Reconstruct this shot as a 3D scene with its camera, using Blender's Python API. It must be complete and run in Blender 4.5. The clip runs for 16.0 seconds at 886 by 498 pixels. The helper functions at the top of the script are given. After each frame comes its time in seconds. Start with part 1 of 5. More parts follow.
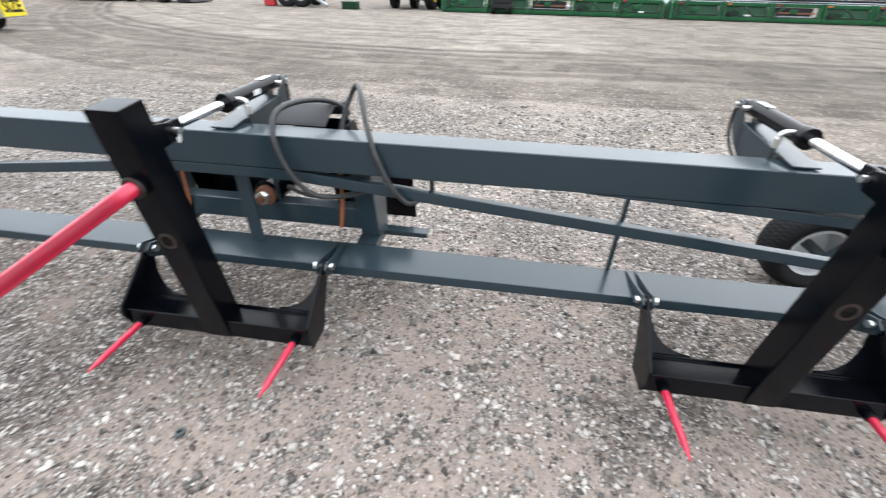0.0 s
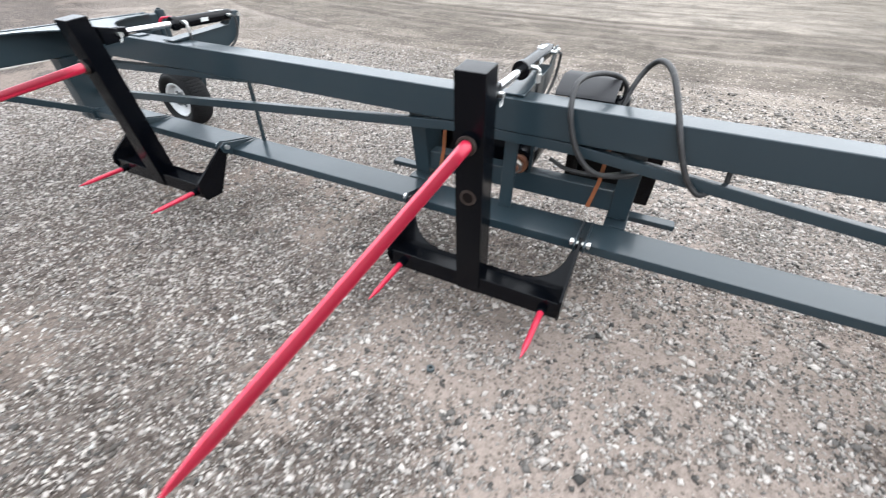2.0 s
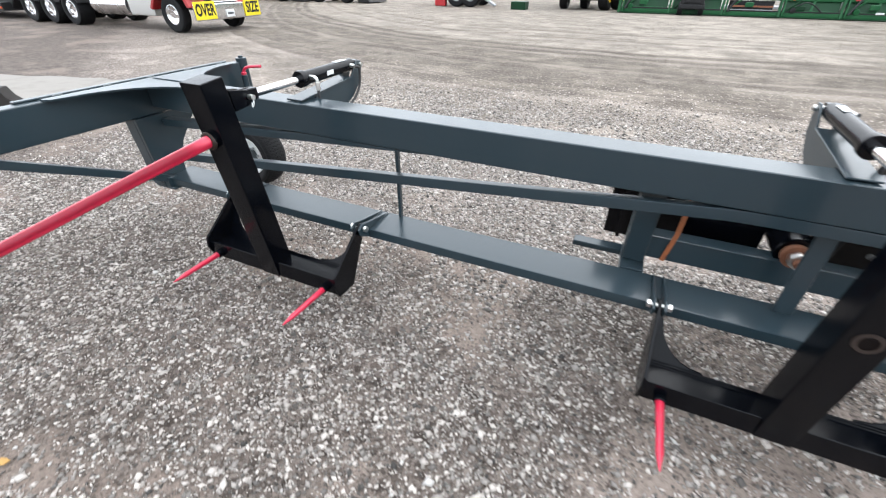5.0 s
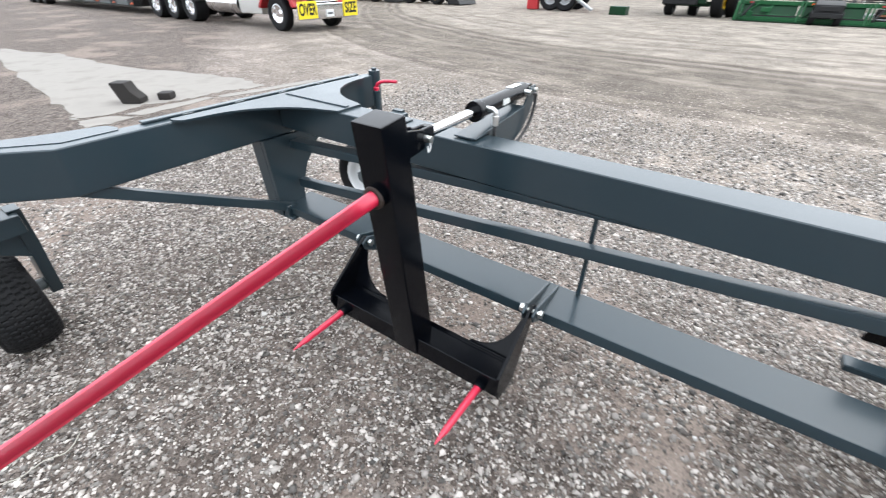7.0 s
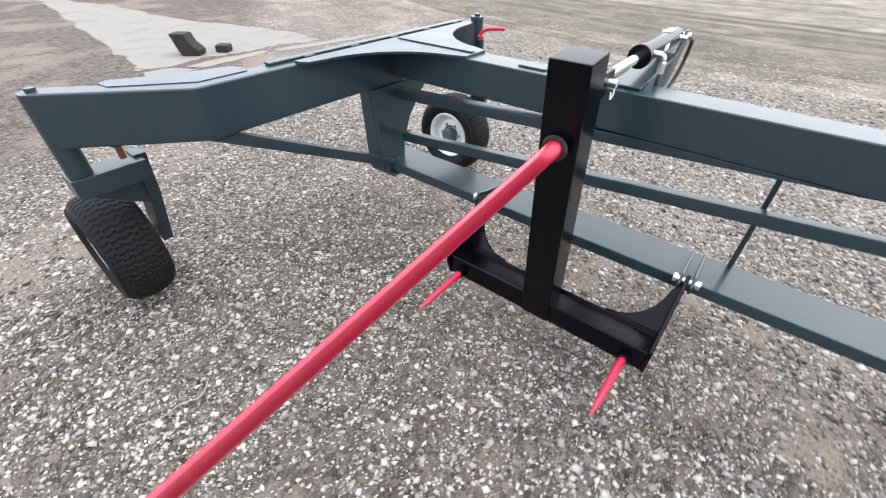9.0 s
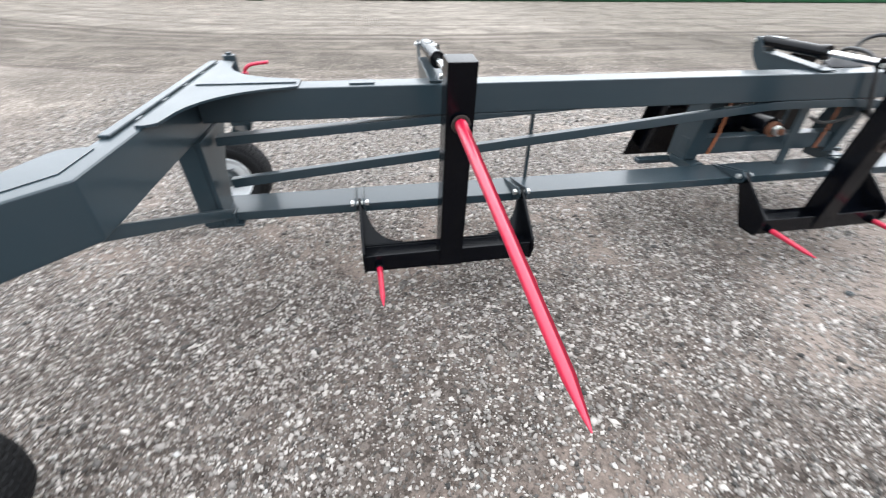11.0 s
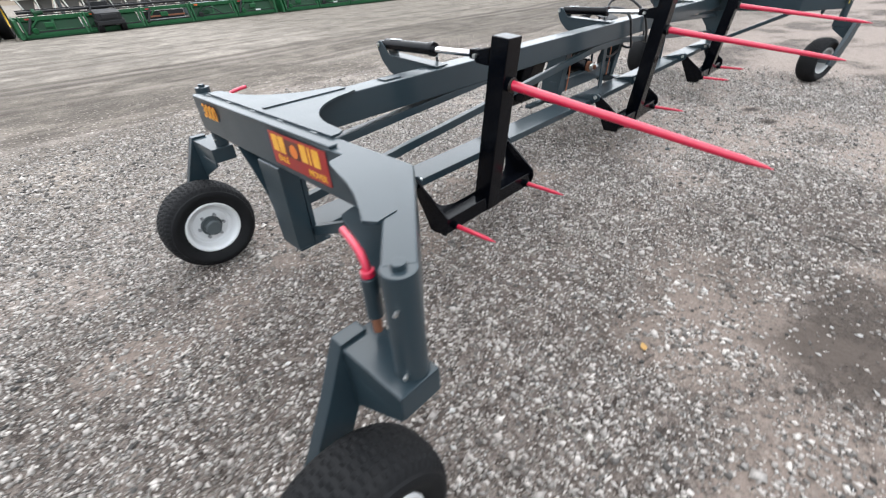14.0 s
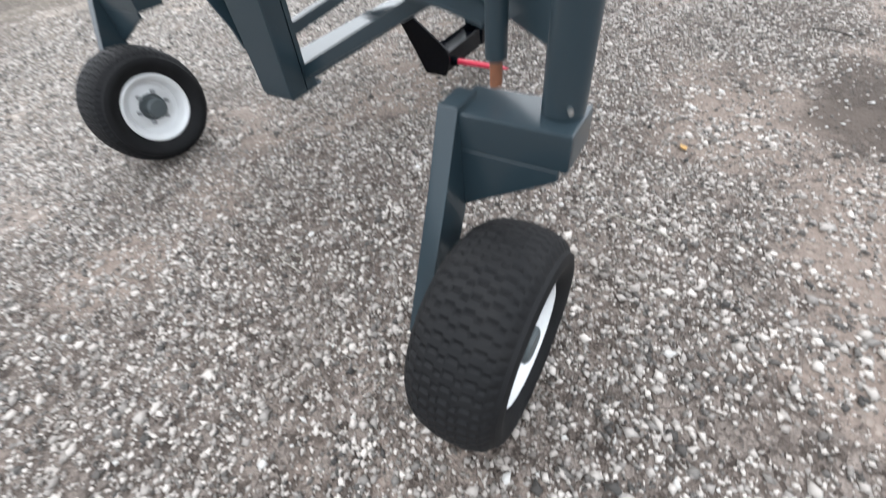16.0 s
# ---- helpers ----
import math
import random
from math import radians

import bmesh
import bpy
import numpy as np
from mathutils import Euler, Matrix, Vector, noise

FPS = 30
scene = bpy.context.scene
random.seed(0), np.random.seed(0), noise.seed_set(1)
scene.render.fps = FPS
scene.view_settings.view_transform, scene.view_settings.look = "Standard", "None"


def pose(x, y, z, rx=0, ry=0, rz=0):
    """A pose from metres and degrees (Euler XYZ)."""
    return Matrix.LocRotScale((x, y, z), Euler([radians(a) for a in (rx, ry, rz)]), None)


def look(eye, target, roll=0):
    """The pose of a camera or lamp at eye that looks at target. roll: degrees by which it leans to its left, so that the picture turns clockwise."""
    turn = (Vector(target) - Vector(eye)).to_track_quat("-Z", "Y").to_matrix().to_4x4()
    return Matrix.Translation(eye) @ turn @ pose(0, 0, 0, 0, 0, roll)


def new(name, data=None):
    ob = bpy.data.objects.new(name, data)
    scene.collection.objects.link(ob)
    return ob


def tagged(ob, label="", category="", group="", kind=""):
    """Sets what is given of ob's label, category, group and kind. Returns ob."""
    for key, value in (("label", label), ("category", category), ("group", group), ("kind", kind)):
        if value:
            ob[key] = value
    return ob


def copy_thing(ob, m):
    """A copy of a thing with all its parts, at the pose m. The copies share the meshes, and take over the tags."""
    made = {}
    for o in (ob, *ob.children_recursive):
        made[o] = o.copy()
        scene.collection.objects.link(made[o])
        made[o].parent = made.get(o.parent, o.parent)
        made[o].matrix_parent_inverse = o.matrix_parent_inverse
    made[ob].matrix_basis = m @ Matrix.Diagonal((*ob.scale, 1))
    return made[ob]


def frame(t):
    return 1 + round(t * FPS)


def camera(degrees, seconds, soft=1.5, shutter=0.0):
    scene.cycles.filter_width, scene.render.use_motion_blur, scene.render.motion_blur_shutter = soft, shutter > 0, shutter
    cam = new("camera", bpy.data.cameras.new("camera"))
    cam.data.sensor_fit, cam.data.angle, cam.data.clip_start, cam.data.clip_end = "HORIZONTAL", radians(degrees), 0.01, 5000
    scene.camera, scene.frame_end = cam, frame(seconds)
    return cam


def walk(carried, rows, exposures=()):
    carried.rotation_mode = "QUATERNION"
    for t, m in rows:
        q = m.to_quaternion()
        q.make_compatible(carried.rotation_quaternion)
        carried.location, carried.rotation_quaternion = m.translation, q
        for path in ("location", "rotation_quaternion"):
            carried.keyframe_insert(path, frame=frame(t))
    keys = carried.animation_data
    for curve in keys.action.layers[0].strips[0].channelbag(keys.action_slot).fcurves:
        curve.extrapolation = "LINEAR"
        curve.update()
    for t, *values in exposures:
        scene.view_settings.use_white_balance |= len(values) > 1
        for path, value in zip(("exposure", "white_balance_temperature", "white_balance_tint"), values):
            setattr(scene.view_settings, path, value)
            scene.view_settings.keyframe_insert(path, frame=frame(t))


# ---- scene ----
cam = camera(94.7, 16.0, soft=1.1, shutter=0.5)
PATH = [
    (0, (1.259, -1.195, 1.716), (1.035, 0.452, 0.605), 1.3),
    (0.5, (1.069, -1.244, 1.717), (0.65, 0.357, 0.594), 1.1),
    (1, (0.896, -1.188, 1.706), (0.329, 0.349, 0.559), 0.8),
    (1.5, (0.746, -1.186, 1.697), (0.085, 0.29, 0.52), 0.8),
    (2, (0.575, -1.413, 1.71), (-0.121, 0.013, 0.492), 0.9),
    (2.5, (0.432, -1.594, 1.692), (-0.259, -0.177, 0.461), 1.6),
    (3, (0.265, -1.6, 1.671), (-0.43, -0.169, 0.458), 1.8),
    (3.5, (0.005, -1.517, 1.674), (-0.706, -0.074, 0.485), 1.1),
    (3.7, (-0.083, -1.494, 1.687), (-0.79, -0.044, 0.505), 0.8),
    (5.8, (-1.112, -1.048, 1.694), (-1.803, 0.481, 0.606), 0.4),
    (6, (-1.179, -1.001, 1.682), (-1.911, 0.509, 0.593), 0.3),
    (6.5, (-1.389, -0.968, 1.694), (-2.214, 0.483, 0.593), 0.4),
    (7, (-1.568, -0.948, 1.686), (-2.499, 0.428, 0.572), 0.7),
    (7.5, (-1.685, -0.865, 1.681), (-2.715, 0.405, 0.53), 0.9),
    (8, (-1.769, -0.86, 1.657), (-2.857, 0.312, 0.456), 0.9),
    (8.2, (-1.801, -0.904, 1.637), (-2.897, 0.243, 0.419), 1.0),
    (10.3, (-2.537, -1.632, 1.573), (-2.773, -0.065, 0.353), 1.4),
    (10.5, (-2.641, -1.698, 1.586), (-2.711, -0.092, 0.396), 1.4),
    (11, (-2.825, -1.746, 1.617), (-2.516, -0.129, 0.481), 1.0),
    (11.5, (-3.006, -1.682, 1.653), (-2.335, -0.139, 0.572), 1.8),
    (12, (-3.248, -1.72, 1.655), (-2.339, -0.265, 0.627), 1.6),
    (12.5, (-3.536, -1.751, 1.666), (-2.47, -0.399, 0.649), 1.5),
    (13, (-3.809, -1.633, 1.638), (-2.677, -0.343, 0.611), 0.3),
    (13.5, (-4.109, -1.522, 1.644), (-2.948, -0.293, 0.576), -1.3),
    (14, (-4.461, -1.492, 1.63), (-3.303, -0.311, 0.504), -3.5),
    (14.5, (-4.639, -1.408, 1.602), (-3.483, -0.273, 0.43), -6.0),
    (15, (-4.685, -1.242, 1.555), (-3.535, -0.187, 0.304), -8.1),
    (15.5, (-4.756, -1.159, 1.453), (-3.623, -0.202, 0.111), -9.3),
    (16, (-4.806, -1.138, 1.221), (-3.693, -0.332, -0.232), -7.5),
]
EXPOSURES = [(0.0, 1.40), (3.0, 1.41), (6.5, 1.48), (8.0, 1.44), (10.5, 1.44), (11.2, 1.40), (12.5, 1.17), (15.0, 1.21), (16.0, 1.36)]
walk(cam, [(t, look(eye, target, roll)) for t, eye, target, roll in PATH], EXPOSURES)

# ---------- light ----------
world = bpy.data.worlds.new("overcast_sky")
scene.world = world
world.use_nodes = True
wn, wl = world.node_tree.nodes, world.node_tree.links
sky = wn.new("ShaderNodeTexSky")
sky.sky_type, sky.sun_disc = "NISHITA", False
sky.sun_elevation, sky.sun_rotation = radians(50), radians(31)
sky.air_density, sky.dust_density, sky.ozone_density = 1.0, 4.0, 1.0
soften = wn.new("ShaderNodeHueSaturation")
soften.inputs["Saturation"].default_value = 0.22
wl.new(sky.outputs[0], soften.inputs["Color"])
cloud = wn.new("ShaderNodeMix")
cloud.data_type = "RGBA"
cloud.inputs[0].default_value = 0.89
cloud.inputs[7].default_value = (4.95, 5.35, 5.85, 1)
wl.new(soften.outputs[0], cloud.inputs[6])
way = wn.new("ShaderNodeTexCoord")
height = wn.new("ShaderNodeSeparateXYZ")
wl.new(way.outputs["Generated"], height.inputs[0])
deck = wn.new("ShaderNodeMapRange")       # a thin overcast, somewhat brighter overhead than low down
deck.inputs[3].default_value, deck.inputs[4].default_value = 1.15, 1.72
wl.new(height.outputs[2], deck.inputs[0])
shade_mix = wn.new("ShaderNodeMix")
shade_mix.data_type, shade_mix.blend_type = "RGBA", "MULTIPLY"
shade_mix.inputs[0].default_value = 1.0
wl.new(cloud.outputs[2], shade_mix.inputs[6])
wl.new(deck.outputs[0], shade_mix.inputs[7])
wl.new(shade_mix.outputs[2], wn["Background"].inputs["Color"])
wn["Background"].inputs["Strength"].default_value = 0.15
sun = new("sun", bpy.data.lights.new("sun", "SUN"))
sun.data.energy, sun.data.angle, sun.data.color = 0.5, radians(130), (1.0, 0.97, 0.93)
sun.matrix_world = look((6, 10, 13), (0, 0, 0))


# ---------- materials ----------
def material(name, colour, rough=0.5, metal=0.0, vary=0.12, scale=6.0, fine=120.0, bump=0.0, coat=0.0, dirt=None, dirt_amount=0.0, island=0.0, rough_vary=0.1, coat_ior=1.5, spec=0.5, coat_rough=0.12):
    """Painted or plain surface with broad and fine variation, dust and a light relief."""
    m = bpy.data.materials.new(name)
    m.use_nodes = True
    n, l = m.node_tree.nodes, m.node_tree.links
    b = n["Principled BSDF"]
    b.inputs["Metallic"].default_value = metal
    b.inputs["Coat Weight"].default_value = coat
    b.inputs["Coat Roughness"].default_value, b.inputs["Coat IOR"].default_value = coat_rough, coat_ior
    b.inputs["Specular IOR Level"].default_value = spec
    co = n.new("ShaderNodeTexCoord")
    broad = n.new("ShaderNodeTexNoise")
    broad.inputs["Scale"].default_value, broad.inputs["Detail"].default_value = scale, 6
    l.new(co.outputs["Object"], broad.inputs["Vector"])
    small = n.new("ShaderNodeTexNoise")
    small.inputs["Scale"].default_value, small.inputs["Detail"].default_value = fine, 4
    l.new(co.outputs["Object"], small.inputs["Vector"])
    mix = n.new("ShaderNodeMix")
    mix.data_type = "RGBA"
    mix.inputs[6].default_value = (*[c * (1 - vary) for c in colour], 1)
    mix.inputs[7].default_value = (*[min(1, c * (1 + vary)) for c in colour], 1)
    l.new(broad.outputs[0], mix.inputs[0])
    last = mix.outputs[2]
    if island:
        geo = n.new("ShaderNodeNewGeometry")
        hsv = n.new("ShaderNodeHueSaturation")
        val = n.new("ShaderNodeMapRange")
        val.inputs[3].default_value, val.inputs[4].default_value = 1 - island, 1 + island
        l.new(geo.outputs["Random Per Island"], val.inputs[0])
        l.new(val.outputs[0], hsv.inputs["Value"])
        l.new(last, hsv.inputs["Color"])
        last = hsv.outputs[0]
    if dirt:
        ramp = n.new("ShaderNodeMapRange")
        ramp.inputs[1].default_value, ramp.inputs[2].default_value = 0.5, 0.75
        ramp.inputs[4].default_value = dirt_amount
        l.new(broad.outputs[0], ramp.inputs[0])
        dust = n.new("ShaderNodeMix")
        dust.data_type = "RGBA"
        dust.inputs[7].default_value = (*dirt, 1)
        l.new(ramp.outputs[0], dust.inputs[0])
        l.new(last, dust.inputs[6])
        last = dust.outputs[2]
    l.new(last, b.inputs["Base Color"])
    rr = n.new("ShaderNodeMapRange")
    rr.inputs[3].default_value, rr.inputs[4].default_value = max(0.02, rough - rough_vary), min(1, rough + rough_vary)
    l.new(broad.outputs[0], rr.inputs[0])
    l.new(rr.outputs[0], b.inputs["Roughness"])
    if bump:
        bp = n.new("ShaderNodeBump")
        bp.inputs["Strength"].default_value, bp.inputs["Distance"].default_value = bump, 0.002
        l.new(small.outputs[0], bp.inputs["Height"])
        l.new(bp.outputs[0], b.inputs["Normal"])
    return m


GREY = material("grey_paint", (0.0150, 0.0262, 0.0330), 0.42, 0, 0.10, 3, 260, 0.12, 0.60, (0.032, 0.031, 0.029), 0.12, coat_ior=1.50, spec=0.12, coat_rough=0.17)
BLACK = material("black_paint", (0.0009, 0.0013, 0.0024), 0.20, 0, 0.2, 4, 260, 0.05, 0.0, (0.004, 0.004, 0.005), 0.2, spec=0.16, rough_vary=0.06)
RED = material("red_paint", (0.44, 0.0055, 0.036), 0.38, 0, 0.10, 9, 200, 0.08, 0.6, (0.36, 0.018, 0.045), 0.3, coat_ior=1.4, coat_rough=0.2)
CHROME = material("chrome_rod", (0.75, 0.75, 0.76), 0.14, 1.0, 0.04, 30)
ZINC = material("zinc_plate", (0.62, 0.62, 0.60), 0.32, 1.0, 0.1, 40)
RUST = material("rust", (0.148, 0.0555, 0.0259), 0.8, 0, 0.45, 40, 300, 0.3)
STRAP = material("orange_strap", (0.22, 0.066, 0.019), 0.7, 0, 0.35, 30)
RUBBER = material("tyre_rubber", (0.00666, 0.006808, 0.0074), 0.62, 0, 0.25, 12, 300, 0.2, 0, (0.030, 0.0275, 0.025), 0.12, spec=0.14)
HOSE = material("hose_rubber", (0.01332, 0.01332, 0.01406), 0.5, 0, 0.2, 40, 500, 0.2, 0, (0.0888, 0.0814, 0.074), 0.3)
RIMWHITE = material("white_rim", (0.5772, 0.5846, 0.5846), 0.4, 0, 0.05, 8, 200, 0.03, 0.2, (0.333, 0.3108, 0.2812), 0.35)
HUB = material("hub_grey", (0.0518, 0.0629, 0.0666), 0.45, 0, 0.15, 20)
HOLE = material("bore_shade", (0.0045, 0.0028, 0.0024), 0.9, 0, 0.3, 50, spec=0.1)
STICKER_RED = material("sticker_red", (0.235, 0.0115, 0.0105), 0.35, 0, 0.35, 14)
STICKER_YELLOW = material("sticker_yellow", (0.6142, 0.3108, 0.0296), 0.35, 0, 0.25, 22)
STICKER_ORANGE = material("sticker_orange", (0.5772, 0.148, 0.0148), 0.35, 0, 0.3, 22)
STICKER_BROWN = material("sticker_brown", (0.074, 0.0185, 0.0111), 0.4, 0, 0.3, 22)
LABELWHITE = material("label_white", (0.5328, 0.5402, 0.5328), 0.4, 0, 0.08, 40)
YELLOW = material("yellow_reflector", (0.555, 0.3848, 0.0074), 0.35, 0, 0.1, 40)
ORANGE = material("orange_reflector", (0.592, 0.0888, 0.0111), 0.35, 0, 0.1, 40)
GREEN = material("green_paint", (0.0035, 0.060, 0.0175), 0.5, 0, 0.35, 1.5, 90, 0.0, 0.0, (0.06, 0.07, 0.045), 0.14, spec=0.25)
DARKGREEN = material("dark_green", (0.0022, 0.026, 0.0085), 0.55, 0, 0.45, 2, spec=0.2)
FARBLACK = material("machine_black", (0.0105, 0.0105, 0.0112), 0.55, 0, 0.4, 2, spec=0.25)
GUARD = material("guard_sheet", (0.017, 0.017, 0.019), 0.5, 0, 0.25, 6, 200, 0.05, spec=0.2)
SHADED_CONE = material("shaded_hopper_cone", (0.062, 0.056, 0.048), 0.6, 0, 0.3, 1.0)
BOSS = material("worn_boss", (0.022, 0.014, 0.011), 0.6, 0, 0.4, 40, spec=0.3)
FARYELLOW = material("machine_yellow", (0.5328, 0.3478, 0.0148), 0.42, 0, 0.15, 2)
FARRED = material("machine_red", (0.3108, 0.0111, 0.0148), 0.4, 0, 0.2, 2)
FARGREY = material("machine_grey", (0.222, 0.2294, 0.2368), 0.4, 0, 0.2, 2, 60, 0, 0, (0.148, 0.1332, 0.111), 0.3)
SIGNYELLOW = material("sign_yellow", (0.629, 0.5032, 0.0074), 0.45, 0, 0.06, 4)
WHITEPANEL = material("white_panel", (0.5772, 0.5698, 0.518), 0.45, 0, 0.08, 1.2)
GALV = material("galvanised_sheet", (0.58, 0.62, 0.66), 0.38, 0.7, 0.12, 0.6)
CONCRETE = material("worn_concrete", (0.205, 0.190, 0.172), 0.92, 0, 0.22, 2.2, 60, 0.6, 0, (0.13, 0.117, 0.104), 0.75, spec=0.2)
TIMBER = material("old_timber", (0.011, 0.0085, 0.007), 0.85, 0, 0.4, 9, 80, 0.6)
# the distance haze is mixed into this pale grey of the far trees
HAZED_LEAF = material("hazed_far_leaves", (0.25, 0.24, 0.235), 0.95, 0, 0.25, 0.05)
STRAW = material("pale_straw", (0.296, 0.2775, 0.2368), 0.8, 0, 0.15, 30)
LEAFDRY = material("dry_leaf", (0.3108, 0.1776, 0.0518), 0.8, 0, 0.2, 60)
PEBBLE = material("pale_pebble", (0.407, 0.3922, 0.37), 0.85, 0, 0.15, 60)
TWIG = material("dark_twig", (0.037, 0.03108, 0.0259), 0.85, 0, 0.3, 60)
STONE = material("gravel_stone", (0.266, 0.242, 0.220), 0.85, 0, 0.30, 2.6, 300, 0.4, 0, (0.10, 0.083, 0.070), 0.6, 0.90)


# patches of the yard: waves that say where packed dust shows; damp stains and fainter dark patches, one under the
# machine's middle (x, y, radius, strength)
WAVES = ((1.7, 0.6, 0.0, 0.9), (0.5, 2.3, 0.7, 0.9), (-2.1, 3.6, 2.0, 0.7), (4.3, 1.9, 1.1, 0.6), (2.9, -6.1, 0.4, 0.5), (7.7, 5.2, 3.0, 0.35))
# where crust shows more (+) or less (-) than the waves say (x, y, radius, amount)
PATCHES = ((-1.7, -1.15, 0.95, -0.35), (-0.65, -0.55, 0.55, 1.0), (-0.75, 0.0, 0.5, 0.6), (1.55, -0.45, 0.75, 0.9), (-4.6, 0.3, 0.9, 0.8), (-4.4, -0.6, 0.5, 0.7), (-5.2, -1.0, 0.9, 0.8))
DARK_SPOTS = ((-1.7, -1.3, 0.62, 0.12), (-2.6, -0.75, 0.45, 0.2), (-0.7, -1.75, 0.5, 0.25), (-3.9, 0.1, 0.45, 0.2), (-2.22, -1.86, 0.30, 0.85), (-1.78, -2.05, 0.34, 0.7), (1.93, -0.65, 0.085, 0.9), (1.86, -0.60, 0.06, 0.7), (1.48, -0.90, 0.08, 0.85), (1.56, -0.93, 0.06, 0.7), (1.02, -1.5, 0.18, 0.35), (-1.9, -1.3, 0.16, 0.3), (-0.2, 0.40, 0.6, 0.2), (3.8, 0.68, 0.16, 0.6))


def ground_material():
    m = bpy.data.materials.new("gravel_ground")
    m.use_nodes = True
    n, l = m.node_tree.nodes, m.node_tree.links
    b = n["Principled BSDF"]
    co = n.new("ShaderNodeTexCoord")

    def noise_at(scale, detail=6, rough=0.55, stretch=None):
        t = n.new("ShaderNodeTexNoise")
        t.inputs["Scale"].default_value, t.inputs["Detail"].default_value, t.inputs["Roughness"].default_value = scale, detail, rough
        if stretch:
            mp = n.new("ShaderNodeMapping")
            mp.inputs["Scale"].default_value = stretch
            mp.inputs["Rotation"].default_value = (0, 0, radians(-3))
            l.new(co.outputs["Object"], mp.inputs[0])
            l.new(mp.outputs[0], t.inputs["Vector"])
        else:
            l.new(co.outputs["Object"], t.inputs["Vector"])
        return t.outputs[0]

    def ramp(src, a, z, lo=0.0, hi=1.0):
        r = n.new("ShaderNodeMapRange")
        r.interpolation_type = "SMOOTHSTEP"
        for i, v in enumerate((a, z, lo, hi)):
            r.inputs[i + 1].default_value = v
        l.new(src, r.inputs[0])
        return r.outputs[0]

    def blend(f, a, c, mode="MIX"):
        x = n.new("ShaderNodeMix")
        x.data_type, x.blend_type = "RGBA", mode
        for s, v in ((0, f), (6, a), (7, c)):
            if hasattr(v, "is_linked"):
                l.new(v, x.inputs[s])
            else:
                x.inputs[s].default_value = v if s == 0 else (*v, 1)
        return x.outputs[2]

    # stones of two sizes in a dirt bed
    def cells(scale):
        v = n.new("ShaderNodeTexVoronoi")
        v.inputs["Scale"].default_value = scale
        l.new(co.outputs["Object"], v.inputs["Vector"])
        return v
    big, tiny = cells(38), cells(95)
    sep = n.new("ShaderNodeSeparateColor")
    l.new(big.outputs["Color"], sep.inputs[0])
    sep2 = n.new("ShaderNodeSeparateColor")
    l.new(tiny.outputs["Color"], sep2.inputs[0])
    stone_a = blend(ramp(sep.outputs[0], 0.15, 0.9), (0.075, 0.064, 0.056), (0.60, 0.565, 0.53))
    stone_b = blend(ramp(sep2.outputs[1], 0.15, 0.9), (0.085, 0.073, 0.064), (0.58, 0.545, 0.51))
    stones = blend(ramp(sep.outputs[2], 0.45, 0.55), stone_a, stone_b)
    # bed of dirt, its darkest tones deepened for the shade between stones
    dirt = blend(ramp(noise_at(7, 8, 0.7), 0.3, 0.7), (0.036, 0.029, 0.025), (0.29, 0.258, 0.235))
    grit = blend(0.40, dirt, stones)
    pos = n.new("ShaderNodeSeparateXYZ")
    l.new(co.outputs["Object"], pos.inputs[0])

    def math_node(op, a, c):
        m_ = n.new("ShaderNodeMath")
        m_.operation = op
        for i, v in enumerate((a, c)):
            if hasattr(v, "is_linked"):
                l.new(v, m_.inputs[i])
            else:
                m_.inputs[i].default_value = v
        return m_.outputs[0]

    # packed dusty patches where few stones lie, by the same waves as the loose gravel
    px, py = pos.outputs[0], pos.outputs[1]

    def line(a, c, shift):
        return math_node("ADD", math_node("ADD", math_node("MULTIPLY", px, a), math_node("MULTIPLY", py, c)), shift)
    bare = math_node("MULTIPLY", math_node("MINIMUM", math_node("MAXIMUM", math_node("ADD", px, 0.6), -1.7), 1.6), 0.5)
    for a, c, shift, amount in WAVES:
        inner = math_node("MULTIPLY", math_node("SINE", line(0.7 * c, -0.6 * a, 2 * shift), 0), 1.1)
        bare = math_node("ADD", bare, math_node("MULTIPLY", math_node("SINE", math_node("ADD", line(a, c, shift), inner), 0), amount))
    bare = math_node("ADD", bare, math_node("MULTIPLY", math_node("SUBTRACT", noise_at(5.0, 9, 0.8), 0.5), 6.5))
    bare = math_node("ADD", bare, math_node("MULTIPLY", math_node("SUBTRACT", noise_at(24.0, 6, 0.7), 0.47), 6.0))
    for cx, cy, r, amount in PATCHES:
        d2 = math_node("ADD", math_node("POWER", math_node("ABSOLUTE", math_node("SUBTRACT", px, cx), 0), 2.0), math_node("POWER", math_node("ABSOLUTE", math_node("SUBTRACT", py, cy), 0), 2.0))
        bare = math_node("ADD", bare, ramp(d2, r * r, 0.0, 0.0, amount))
    bare_mask = ramp(bare, -0.5, 1.1, 0, 0.86)
    dust = blend(ramp(noise_at(26, 8, 0.78), 0.36, 0.6), (0.42, 0.374, 0.338), (0.74, 0.682, 0.632))
    dust = blend(ramp(noise_at(48, 5, 0.7), 0.56, 0.64, 0, 0.6), dust, (0.16, 0.14, 0.125))
    set_in = cells(52)
    sep5 = n.new("ShaderNodeSeparateColor")
    l.new(set_in.outputs["Color"], sep5.inputs[0])
    lump = blend(sep5.outputs[1], (0.085, 0.074, 0.064), (0.48, 0.44, 0.40))
    clump = ramp(noise_at(9.5, 8, 0.75), 0.40, 0.56)
